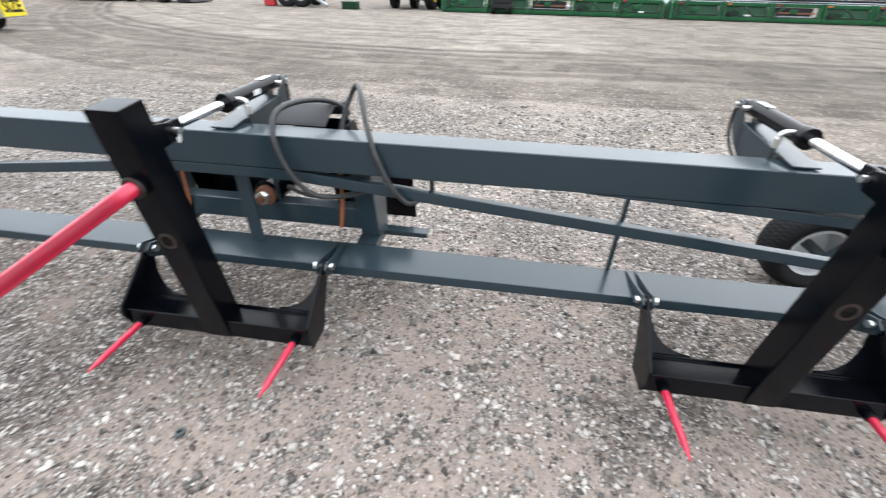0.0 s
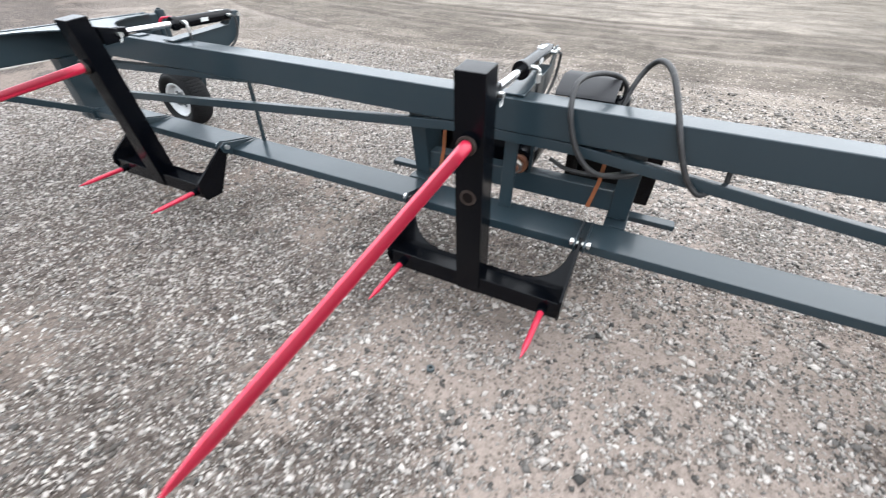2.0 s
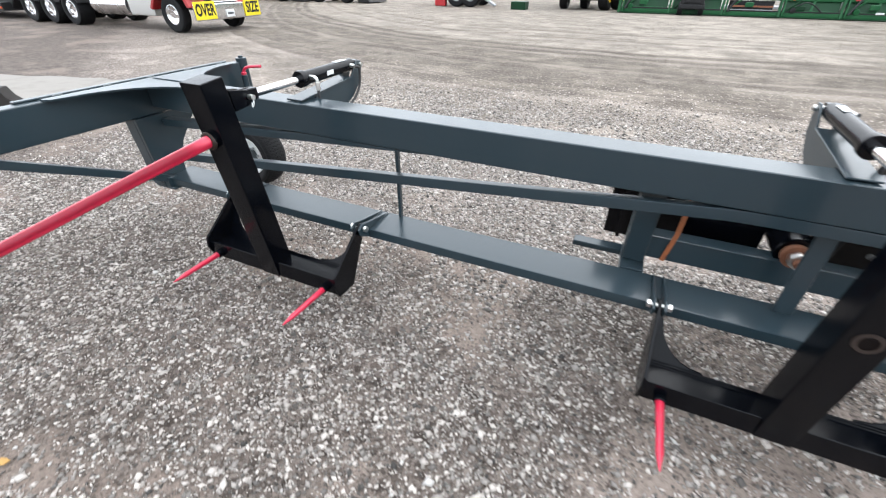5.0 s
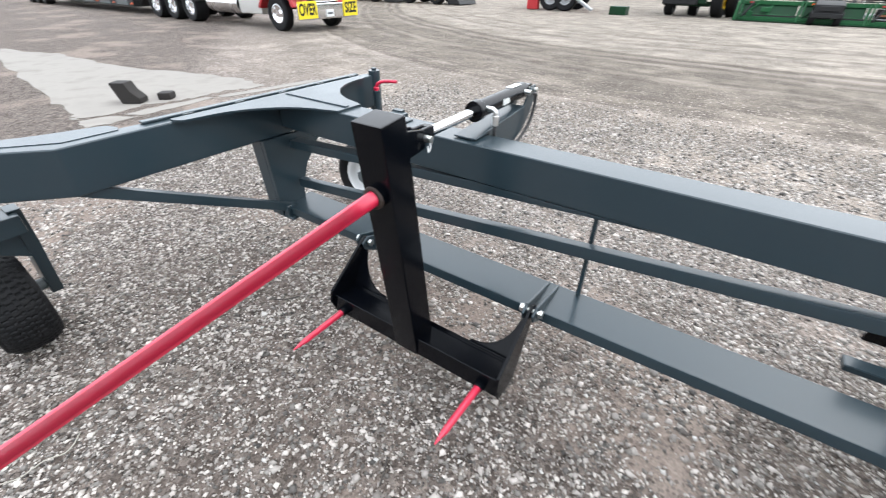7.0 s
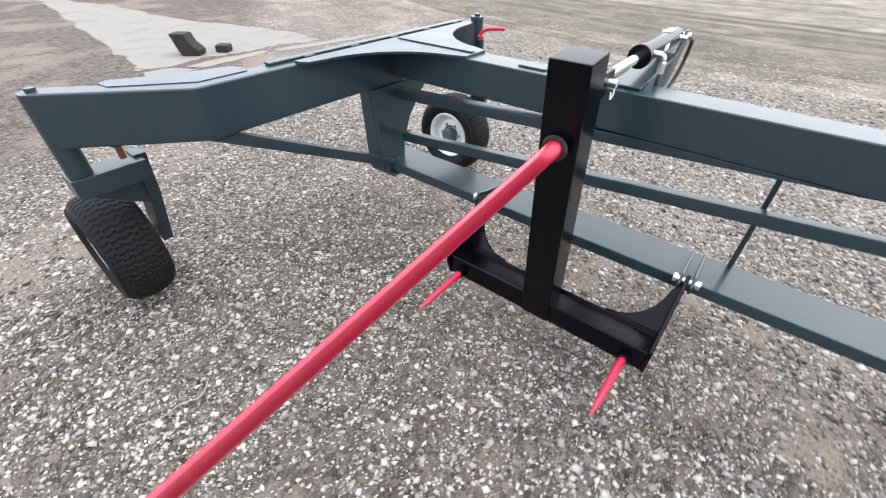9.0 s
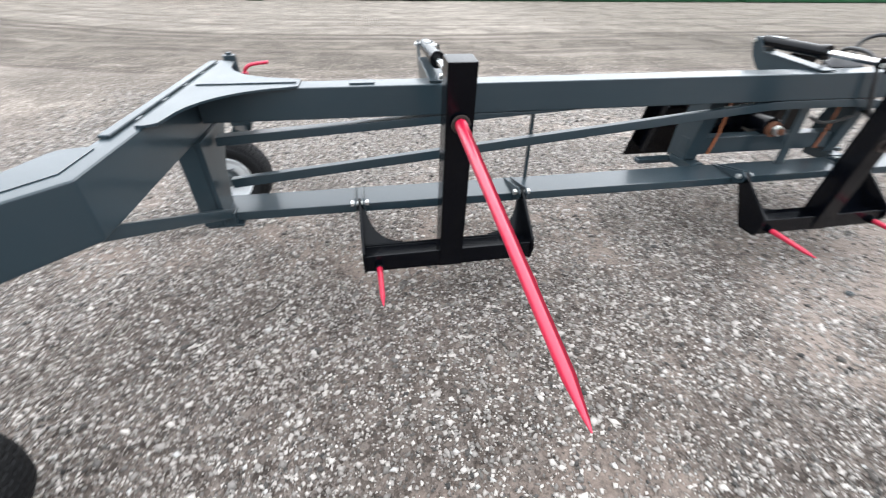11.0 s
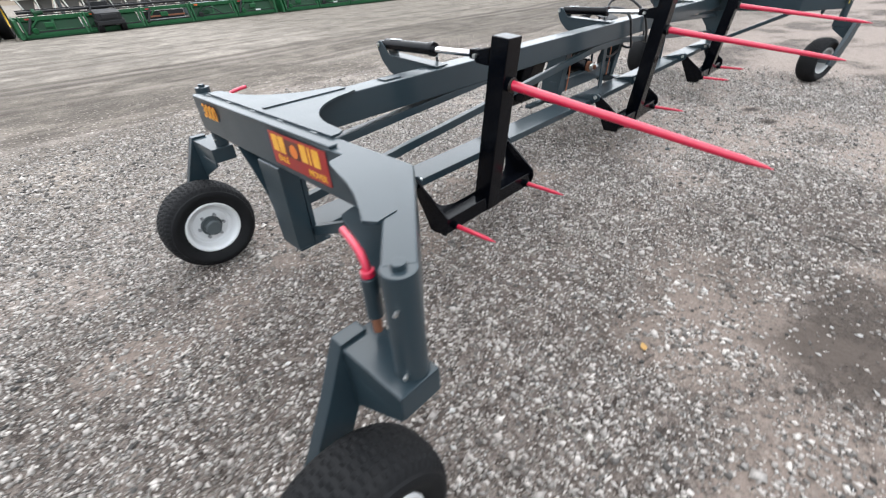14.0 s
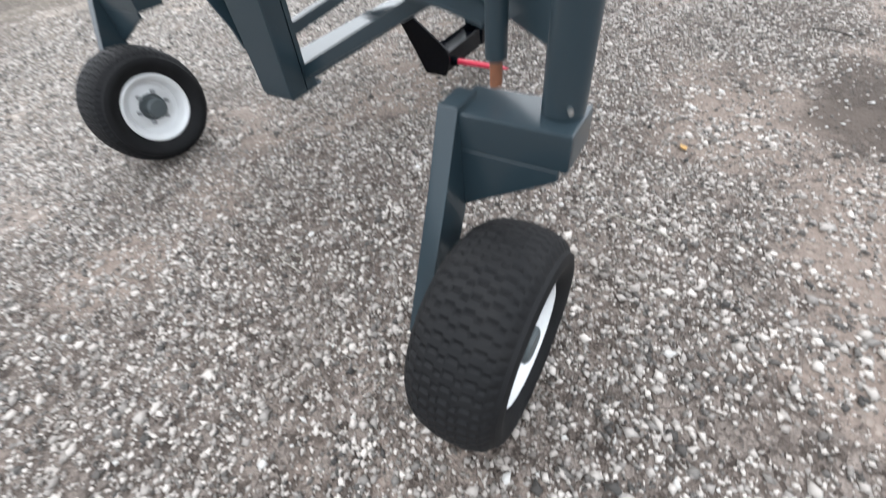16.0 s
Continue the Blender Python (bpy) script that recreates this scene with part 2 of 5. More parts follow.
    shown = math_node("MULTIPLY", ramp(set_in.outputs["Distance"], 0.50, 0.40), ramp(math_node("ADD", sep5.outputs[0], math_node("MULTIPLY", clump, 0.75)), 0.68, 0.76, 0, 0.9))
    tone = blend(ramp(px, -2.2, 0.0), (0.50, 0.474, 0.460), (0.76, 0.75, 0.744))      # browner and duller towards the far end
    crust = blend(shown, blend(1.0, blend(0.35, dust, (0.64, 0.585, 0.54)), tone, "MULTIPLY"), lump)
    near = blend(bare_mask, grit, crust)

    # damp stains and fainter dark patches in the gravel
    wobble = n.new("ShaderNodeMix")
    wobble.data_type, wobble.blend_type = "RGBA", "LINEAR_LIGHT"
    wobble.inputs[0].default_value = 0.35
    warp = n.new("ShaderNodeTexNoise")
    warp.inputs["Scale"].default_value, warp.inputs["Detail"].default_value = 3.0, 6
    l.new(co.outputs["Object"], warp.inputs["Vector"])
    l.new(co.outputs["Object"], wobble.inputs[6])
    l.new(warp.outputs["Color"], wobble.inputs[7])
    fray = n.new("ShaderNodeMix")          # small spots keep their place and have frayed edges only
    fray.data_type, fray.blend_type = "RGBA", "LINEAR_LIGHT"
    fray.inputs[0].default_value = 0.06
    warp_fine = n.new("ShaderNodeTexNoise")
    warp_fine.inputs["Scale"].default_value, warp_fine.inputs["Detail"].default_value = 16.0, 6
    l.new(co.outputs["Object"], warp_fine.inputs["Vector"])
    l.new(co.outputs["Object"], fray.inputs[6])
    l.new(warp_fine.outputs["Color"], fray.inputs[7])
    for cx, cy, r, strength in DARK_SPOTS:
        d = n.new("ShaderNodeVectorMath")
        d.operation = "DISTANCE"
        d.inputs[1].default_value = (cx, cy, 0)
        l.new((wobble if r > 0.15 else fray).outputs[2], d.inputs[0])
        near = blend(ramp(d.outputs["Value"], r * 1.35, r * 0.6, 0, strength), near, (0.10, 0.086, 0.075) if r > 0.15 else (0.05, 0.042, 0.036))
    # the packed yard: a darker travelled band that bends away, pale dust beyond it
    t = math_node("MAXIMUM", math_node("MULTIPLY", math_node("ADD", pos.outputs[0], 2.0), -1.0), 0.0)
    lane = math_node("SUBTRACT", pos.outputs[1], math_node("MULTIPLY", math_node("MULTIPLY", t, t), 0.030))
    drift = math_node("MULTIPLY", math_node("SUBTRACT", noise_at(0.16, 3, 0.5), 0.5), 1.5)
    edge_noise = math_node("MULTIPLY", math_node("SUBTRACT", noise_at(1.6, 8, 0.7, (0.45, 1.0, 1.0)), 0.5), 1.3)
    rut = math_node("ADD", lane, drift)
    lane = math_node("ADD", rut, edge_noise)
    streak = noise_at(1.5, 6, 0.62, (0.10, 1.0, 1.0))
    packed = blend(noise_at(2.2, 8, 0.65), (0.42, 0.395, 0.365), (0.64, 0.605, 0.565))
    packed = blend(ramp(streak, 0.47, 0.62, 0, 0.25), packed, (0.33, 0.30, 0.272))
    packed = blend(0.5, packed, stones)
    scatter = cells(15)
    sep3 = n.new("ShaderNodeSeparateColor")
    l.new(scatter.outputs["Color"], sep3.inputs[0])
    pick = ramp(scatter.outputs["Distance"], 0.42, 0.30)
    packed = blend(ramp(noise_at(17, 8, 0.8), 0.5, 0.64, 0, 0.75), packed, (0.17, 0.15, 0.132))
    rough = blend(noise_at(5, 8, 0.75), (0.10, 0.087, 0.075), (0.46, 0.425, 0.385))
    for value, a0, a1, tone in ((0, 0.72, 0.80, (0.18, 0.162, 0.142)), (1, 0.80, 0.90, (0.62, 0.60, 0.56))):
        hit = math_node("MULTIPLY", pick, ramp(sep3.outputs[value], a0, a1, 0, 0.5))
        packed, rough = blend(hit, packed, tone), blend(hit, rough, tone)
    rough = blend(ramp(streak, 0.50, 0.60, 0, 0.35), rough, (0.40, 0.375, 0.34))
    yard = blend(ramp(lane, 0.6, 2.4, 0, 0.85), near, packed)
    band = math_node("MULTIPLY", ramp(lane, 6.0, 6.35), ramp(lane, 11.9, 11.2))
    yard = blend(band, yard, rough)
    pale = blend(ramp(streak, 0.44, 0.64), (0.54, 0.515, 0.475), (0.41, 0.382, 0.348))
    pale = blend(ramp(noise_at(0.9, 6, 0.6), 0.35, 0.65), pale, (0.48, 0.455, 0.42))
    pale = blend(ramp(noise_at(6, 8, 0.8), 0.48, 0.64, 0, 0.6), pale, (0.27, 0.245, 0.22))
    yard = blend(ramp(lane, 11.3, 12.0, 0, 0.92), yard, pale)
    # blotches and scraped lines over the travelled yard
    blotch = blend(ramp(noise_at(1.3, 9, 0.72), 0.34, 0.66), (0.70, 0.705, 0.675), (1.31, 1.335, 1.29))
    blotch = blend(0.22, blotch, blend(ramp(noise_at(2.4, 5, 0.55, (0.16, 1.0, 1.0)), 0.36, 0.64), (0.66, 0.64, 0.62), (1.25, 1.25, 1.25)), "MULTIPLY")
    yard = blend(ramp(lane, 1.5, 4.5, 0, 0.8), yard, blend(1.0, yard, blotch, "MULTIPLY"))
    # wheel ruts that run along the travelled band: a dark groove with a pale crest of dust beside it
    rut_near = math_node("ADD", rut, math_node("MULTIPLY", edge_noise, 0.22))
    patchy = ramp(noise_at(0.7, 5, 0.6, (0.25, 1.0, 1.0)), 0.36, 0.56, 0.15, 1.0)
    for at, wide, dark, light in ((6.15, 0.16, 0.62, 0.40), (6.75, 0.10, 0.30, 0.20), (8.35, 0.22, 0.40, 0.30), (8.95, 0.14, 0.30, 0.25), (10.55, 0.20, 0.50, 0.35), (11.35, 0.24, 0.55, 0.45), (13.6, 0.30, 0.40, 0.25), (15.4, 0.30, 0.35, 0.25)):
        far_off = math_node("ABSOLUTE", math_node("SUBTRACT", rut_near, at), 0.0)
        beside = math_node("ABSOLUTE", math_node("SUBTRACT", rut_near, at - 1.7 * wide), 0.0)
        yard = blend(math_node("MULTIPLY", ramp(beside, wide, wide * 0.3, 0, light), patchy), yard, (0.60, 0.57, 0.53))
        yard = blend(math_node("MULTIPLY", ramp(far_off, wide, wide * 0.3, 0, dark), patchy), yard, (0.155, 0.132, 0.112))
    # crushed pale stones between the machine and the band
    speck = cells(24)
    sep4 = n.new("ShaderNodeSeparateColor")
    l.new(speck.outputs["Color"], sep4.inputs[0])
    stone_zone = math_node("MULTIPLY", ramp(lane, 0.8, 2.0), ramp(lane, 9.5, 6.5))
    for value, a0, a1, tone, amount in ((0, 0.74, 0.78, (0.90, 0.87, 0.83), 0.7), (1, 0.66, 0.72, (0.13, 0.115, 0.105), 0.7)):
        hit = math_node("MULTIPLY", ramp(speck.outputs["Distance"], 0.5, 0.36), ramp(sep4.outputs[value], a0, a1, 0, amount))
        yard = blend(math_node("MULTIPLY", hit, stone_zone), yard, tone)
    # stubble field beyond the yard
    out = math_node("ADD", math_node("MULTIPLY", pos.outputs[1], 0.55), pos.outputs[0])
    field = ramp(out, 88, 92)
    field_col = blend(noise_at(0.08, 5), (0.36, 0.29, 0.20), (0.47, 0.39, 0.28))
    yard = blend(field, yard, field_col)
    far_dull = ramp(lane, 3.0, 9.0)
    yard = blend(far_dull, blend(1.0, yard, (0.525, 0.473, 0.444), "MULTIPLY"), blend(1.0, yard, (0.445, 0.402, 0.376), "MULTIPLY"))
    # darker and slightly browner towards the headers' end of the yard
    yard = blend(math_node("MULTIPLY", ramp(px, 1.5, 7.5), ramp(py, 0.0, 2.5)), yard, blend(1.0, yard, (0.70, 0.69, 0.67), "MULTIPLY"))
    l.new(yard, b.inputs["Base Color"])
    b.inputs["Roughness"].default_value = 0.92
    b.inputs["Specular IOR Level"].default_value = 0.25
    bp = n.new("ShaderNodeBump")
    bp.inputs["Distance"].default_value = 0.015
    l.new(ramp(bare_mask, 0.2, 0.9, 1.0, 0.35), bp.inputs["Strength"])
    add = n.new("ShaderNodeMath")
    add.operation = "MULTIPLY_ADD"
    add.inputs[1].default_value = -1.2
    l.new(big.outputs["Distance"], add.inputs[0])
    l.new(tiny.outputs["Distance"], add.inputs[2])
    l.new(add.outputs[0], bp.inputs["Height"])
    l.new(bp.outputs[0], b.inputs["Normal"])
    return m


# ---------- mesh helpers ----------
def box(bm, x0, x1, y0, y1, z0, z1, turn=None):
    m = Matrix.Translation(((x0 + x1) / 2, (y0 + y1) / 2, (z0 + z1) / 2)) @ Matrix.Diagonal((x1 - x0, y1 - y0, z1 - z0, 1))
    bmesh.ops.create_cube(bm, size=1, matrix=(turn @ m) if turn else m)
    return bm


def rounded(bm, width=0.006, segments=2):
    bmesh.ops.recalc_face_normals(bm, faces=bm.faces[:])
    edges = [e for e in bm.edges if len(e.link_faces) == 2 and e.calc_face_angle(0) > 0.6]
    bmesh.ops.bevel(bm, geom=edges, offset=width, segments=segments, affect="EDGES", profile=0.6, clamp_overlap=True)
    return bm


def prism(bm, outline, axis, a, b):
    """An outline drawn in the plane across the axis ("x": y,z; "y": x,z; "z": x,y), from a to b along it."""
    def at(p, d):
        return {"x": (d, p[0], p[1]), "y": (p[0], d, p[1]), "z": (p[0], p[1], d)}[axis]
    low = [bm.verts.new(at(p, a)) for p in outline]
    high = [bm.verts.new(at(p, b)) for p in outline]
    bm.faces.new(low)
    bm.faces.new(high[::-1])
    for i in range(len(outline)):
        j = (i + 1) % len(outline)
        bm.faces.new((low[i], high[i], high[j], low[j]))
    bmesh.ops.recalc_face_normals(bm, faces=bm.faces[:])
    return bm


def sweep(bm, path, section, up=Vector((0, 0, 1)), close=True):
    """A section (list of side, up offsets) along a path of points, with caps."""
    path = [Vector(p) for p in path]
    rings = []
    for i, p in enumerate(path):
        d1 = (p - path[i - 1]).normalized() if i else (path[1] - p).normalized()
        d2 = (path[i + 1] - p).normalized() if i + 1 < len(path) else d1
        d = (d1 + d2).normalized()
        side = d.cross(up)
        side = side.normalized() if side.length > 1e-4 else Vector((1, 0, 0))
        top = side.cross(d).normalized()
        stretch = 1 / max(0.5, d.dot(d1))
        flat = abs(d1.z) < 0.02 and abs(d2.z) < 0.02
        rings.append([bm.verts.new(p + side * a * (stretch if flat else 1) + top * b) for a, b in section])
    for r0, r1 in zip(rings, rings[1:]):
        for i in range(len(section)):
            j = (i + 1) % len(section)
            bm.faces.new((r0[i], r0[j], r1[j], r1[i]))
    bm.faces.new(rings[0][::-1])
    bm.faces.new(rings[-1])
    bmesh.ops.recalc_face_normals(bm, faces=bm.faces[:])
    return bm


def circle(r, n=12):
    return [(r * math.cos(2 * math.pi * i / n), r * math.sin(2 * math.pi * i / n)) for i in range(n)]


def oblong(w, h):
    return [(-w / 2, -h / 2), (w / 2, -h / 2), (w / 2, h / 2), (-w / 2, h / 2)]


def rod(bm, a, b, r, r2=None, n=14):
    """A round bar from a to b, tapering to r2."""
    a, b = Vector(a), Vector(b)
    d = b - a
    m = Matrix.Translation((a + b) / 2) @ d.to_track_quat("Z", "Y").to_matrix().to_4x4()
    bmesh.ops.create_cone(bm, cap_ends=True, segments=n, radius1=r, radius2=r if r2 is None else r2, depth=d.length, matrix=m)
    return bm


def lathe(bm, profile, n=40, m=Matrix.Identity(4)):
    """A profile of (radius, along) turned round the local y axis."""
    rings = [[bm.verts.new(m @ Vector((r * math.cos(2 * math.pi * i / n), y, r * math.sin(2 * math.pi * i / n)))) for i in range(n)] for r, y in profile]
    for r0, r1 in zip(rings, rings[1:]):
        for i in range(n):
            j = (i + 1) % n
            bm.faces.new((r0[i], r0[j], r1[j], r1[i]))
    return bm


def arc(cx, cy, r, a0, a1, n=8):
    return [(cx + r * math.cos(radians(a0 + (a1 - a0) * i / n)), cy + r * math.sin(radians(a0 + (a1 - a0) * i / n))) for i in range(n + 1)]


def spline(points, n=8):
    """A smooth curve through points."""
    p = [Vector(q) for q in points]
    p = [2 * p[0] - p[1]] + p + [2 * p[-1] - p[-2]]
    out = []
    for i in range(1, len(p) - 2):
        for k in range(n):
            t = k / n
            a, b, c, d = p[i - 1:i + 3]
            out.append(0.5 * (2 * b + (c - a) * t + (2 * a - 5 * b + 4 * c - d) * t * t + (3 * b - a - 3 * c + d) * t ** 3))
    return out + [p[-2]]


def corner_normals(bm, angle=0.6):
    """Normals weighted by face area, so that broad faces stay flat and only their rounded edges turn."""
    bm.normal_update()
    limit = math.cos(angle)
    out = []
    area = {f: f.calc_area() for f in bm.faces}
    for f in bm.faces:
        for v in f.verts:
            total = Vector()
            for g in v.link_faces:
                if g.normal.dot(f.normal) > limit:
                    total += g.normal * area[g]
            out.append(total.normalized() if total.length > 0 else f.normal.copy())
    return out


def mesh_from(name, bm, mat, smooth=True):
    me = bpy.data.meshes.new(name)
    normals = corner_normals(bm) if smooth else []
    bm.to_mesh(me)
    bm.free()
    me.materials.append(mat)
    if smooth:
        me.polygons.foreach_set("use_smooth", [True] * len(me.polygons))
        me.normals_split_custom_set(normals)
    return me


def part(name, bm, mat, parent, label="", smooth=True):
    """One mesh object under a thing or under a part."""
    ob = new(name, mesh_from(name, bm, mat, smooth))
    ob.parent = parent
    if parent is not None:
        ob.matrix_parent_inverse = parent.matrix_world.inverted() if parent.type != "EMPTY" else Matrix.Identity(4)
    return tagged(ob, label)


def thing(name, at, label, category, group=""):
    ob = new(name)
    ob.empty_display_size = 0.2
    ob.location = at
    return tagged(ob, label, category, group)


def B():
    return bmesh.new()


def flip(bm, mirror):
    """Mirrors across x = 0."""
    if mirror:
        bmesh.ops.scale(bm, vec=(-1, 1, 1), verts=bm.verts[:])
        bmesh.ops.reverse_faces(bm, faces=bm.faces[:])
    return bm


# ---------- ground ----------
def build_ground():
    bm = B()
    size = 3000
    cuts = [-size, -300, -60, -20, -8, 6, 20, 60, 300, size]
    grid = [[bm.verts.new((x, y, 0)) for x in cuts] for y in cuts]
    for r0, r1 in zip(grid, grid[1:]):
        for i in range(len(cuts) - 1):
            bm.faces.new((r0[i], r0[i + 1], r1[i + 1], r1[i]))
    ob = new("ground", mesh_from("ground", bm, ground_material(), False))
    tagged(ob, "packed grey gravel yard with pale dust and wheel tracks", "ground", kind="structure")


def value_noise(x, y, scale, seed):
    """Smooth noise between -1 and 1 over the plan, with blobs of 1 / scale metres."""
    table = np.random.default_rng(seed).uniform(-1, 1, (256, 256))
    u, w = x * scale + 3000.0, y * scale + 3000.0
    iu, iw = np.floor(u).astype(int), np.floor(w).astype(int)
    fu, fw = u - iu, w - iw
    fu, fw = fu * fu * (3 - 2 * fu), fw * fw * (3 - 2 * fw)
    iu, iw, ju, jw = iu % 256, iw % 256, (iu + 1) % 256, (iw + 1) % 256
    return (table[iu, iw] * (1 - fu) + table[ju, iw] * fu) * (1 - fw) + (table[iu, jw] * (1 - fu) + table[ju, jw] * fu) * fw


def stones_mesh(name, x, y, size, rng, mat, label):
    """Rough eight-sided stones at the given places, one mesh for all."""
    k = len(x)
    base = np.array([(1, 0, 0), (-1, 0, 0), (0, 1, 0), (0, -1, 0), (0, 0, 1), (0, 0, -1)], float)
    tri = np.array([(0, 2, 4), (2, 1, 4), (1, 3, 4), (3, 0, 4), (2, 0, 5), (1, 2, 5), (3, 1, 5), (0, 3, 5)])
    v = base[None] * (1 + rng.uniform(-0.35, 0.35, (k, 6, 1))) + rng.uniform(-0.3, 0.3, (k, 6, 3))
    v *= size[:, None, None] * np.stack([rng.uniform(0.8, 1.5, k), rng.uniform(0.7, 1.2, k), rng.uniform(0.45, 0.85, k)], 1)[:, None]
    a = rng.uniform(0, 2 * math.pi, k)
    ca, sa = np.cos(a)[:, None], np.sin(a)[:, None]
    vx, vy = v[..., 0] * ca - v[..., 1] * sa, v[..., 0] * sa + v[..., 1] * ca
    v = np.stack([vx + x[:, None], vy + y[:, None], v[..., 2] + size[:, None] * 0.25], 2)
    f = (tri[None] + 6 * np.arange(k)[:, None, None]).reshape(-1, 3)
    me = bpy.data.meshes.new(name)
    me.vertices.add(k * 6)
    me.vertices.foreach_set("co", v.reshape(-1))
    me.loops.add(len(f) * 3)
    me.loops.foreach_set("vertex_index", f.reshape(-1).astype(np.int32))
    me.polygons.add(len(f))
    me.polygons.foreach_set("loop_start", np.arange(0, len(f) * 3, 3, dtype=np.int32))
    me.update(calc_edges=True)
    me.materials.append(mat)
    tagged(new(name, me), label, "gravel", kind="stuff")


def build_gravel():
    """Loose stones round the machine, too many to count."""
    rng = np.random.default_rng(7)
    count = 640000
    x = rng.uniform(-7.0, 4.8, count)
    y = rng.uniform(-2.7, 6.2, count)
    keep = rng.uniform(0, 1, count) < np.clip(1.25 - 0.2 * np.maximum(0, y - 0.3), 0.2, 1)
    bare = 0.5 * np.clip(x + 0.6, -1.7, 1.6)
    for a, c, shift, amount in WAVES:
        bare += amount * np.sin(a * x + c * y + shift + 1.1 * np.sin(0.7 * c * x - 0.6 * a * y + 2 * shift))
    for cx, cy, r, amount in PATCHES:
        u = np.clip(1 - ((x - cx) ** 2 + (y - cy) ** 2) / (r * r), 0, 1)
        bare += amount * u * u * (3 - 2 * u)
    # stones lie in clumps a hand wide with dust between them
    patchy = value_noise(x, y, 7.0, 1) + 0.8 * value_noise(x, y, 17.0, 2) + 0.5 * value_noise(x, y, 36.0, 3)
    border = np.minimum(np.minimum(x + 7.0, 4.8 - x), np.minimum(y + 2.7, 6.2 - y))
    keep &= rng.uniform(0, 1, count) < np.clip(border / 1.2, 0, 1)
    keep &= rng.uniform(0, 1, count) < np.clip(np.clip(0.86 - 0.4 * bare, 0.50, 1.0) + 0.55 * patchy, 0.08, 1)
    for cx, cy, r, strength in DARK_SPOTS:
        d = np.hypot(x - cx, y - cy) / r + rng.uniform(-0.3, 0.3, count)
        keep &= (d > 1.1) | (rng.uniform(0, 1, count) > strength)
    x, y = x[keep], y[keep]
    size = np.clip(rng.lognormal(math.log(0.0055), 0.46, len(x)), 0.0024, 0.018) * np.clip(1 + 0.12 * (y - 1.0), 1.0, 1.4) * np.where(bare[keep] > 0.6, 1.22, 1.0)
    stones_mesh("gravel", x, y, size, rng, STONE, "loose crushed limestone gravel scattered over the yard")
    # fewer, larger stones of pale limestone among them
    n_pale = 1600
    x, y = rng.uniform(-6.5, 1.0, n_pale), rng.uniform(-2.6, 3.5, n_pale)
    stones_mesh("pale_stones", x, y, np.clip(rng.lognormal(math.log(0.0085), 0.28, n_pale), 0.006, 0.017), rng, PEBBLE, "larger pale limestone pieces strewn among the gravel")


build_ground()
build_gravel()

# ---------- the bale mover ----------
SPACING = 2.438
BEAM_Y0, BEAM_Y1, BEAM_Z0, BEAM_Z1 = 0.45, 0.60, 0.915, 1.118
MAIN_Z0 = 0.960          # underside of the square main beam
END_X = 3.690            # centre line of the end cross beams
LOW_Z = 0.505            # top of the lower beam

mover = thing("bale_mover", (0, 0, 0), "dark grey steel bale mover with three red spears on castors", "farm implement")


def long_members():
    beam = part("main_beam", rounded(box(B(), -END_X + 0.06, END_X - 0.06, BEAM_Y0, BEAM_Y1, MAIN_Z0, BEAM_Z1), 0.009, 3), GREY, mover, "long square grey steel tube")
    part("lower_beam", rounded(box(B(), -END_X + 0.04, END_X - 0.04, 0.355, 0.575, LOW_Z - 0.052, LOW_Z), 0.008, 2), GREY, mover, "wide flat grey steel tube")
    pts = [(-3.58, 0.628), (-1.9, 0.783), (-0.32, 0.929), (-0.2, 0.932), (0.2, 0.932), (0.32, 0.929), (1.9, 0.783), (3.58, 0.628)]
    part("truss_rail", rounded(sweep(B(), [(x, 0.476, z) for x, z in pts], oblong(0.045, 0.052)), 0.006), GREY, mover, "bowed grey square tube")
    for s in (-1, 1):
        part("strut", rounded(box(B(), s * 1.855 - 0.009, s * 1.855 + 0.009, 0.548, 0.574, LOW_Z, MAIN_Z0), 0.003, 1), GREY, mover)
        bm = B()
        prism(bm, [(-3.6, 0.839), (-1.60, 0.958), (-2.35, 0.958), (-3.6, 0.886)], "y", 0.455, 0.53)
        part("beam_stiffener", rounded(flip(bm, s > 0), 0.006), GREY, mover)
        part("weld_pad", flip(rounded(box(B(), -2.90, -2.77, 0.49, 0.57, BEAM_Z1, BEAM_Z1 + 0.008), 0.003, 1), s > 0), GREY, beam)


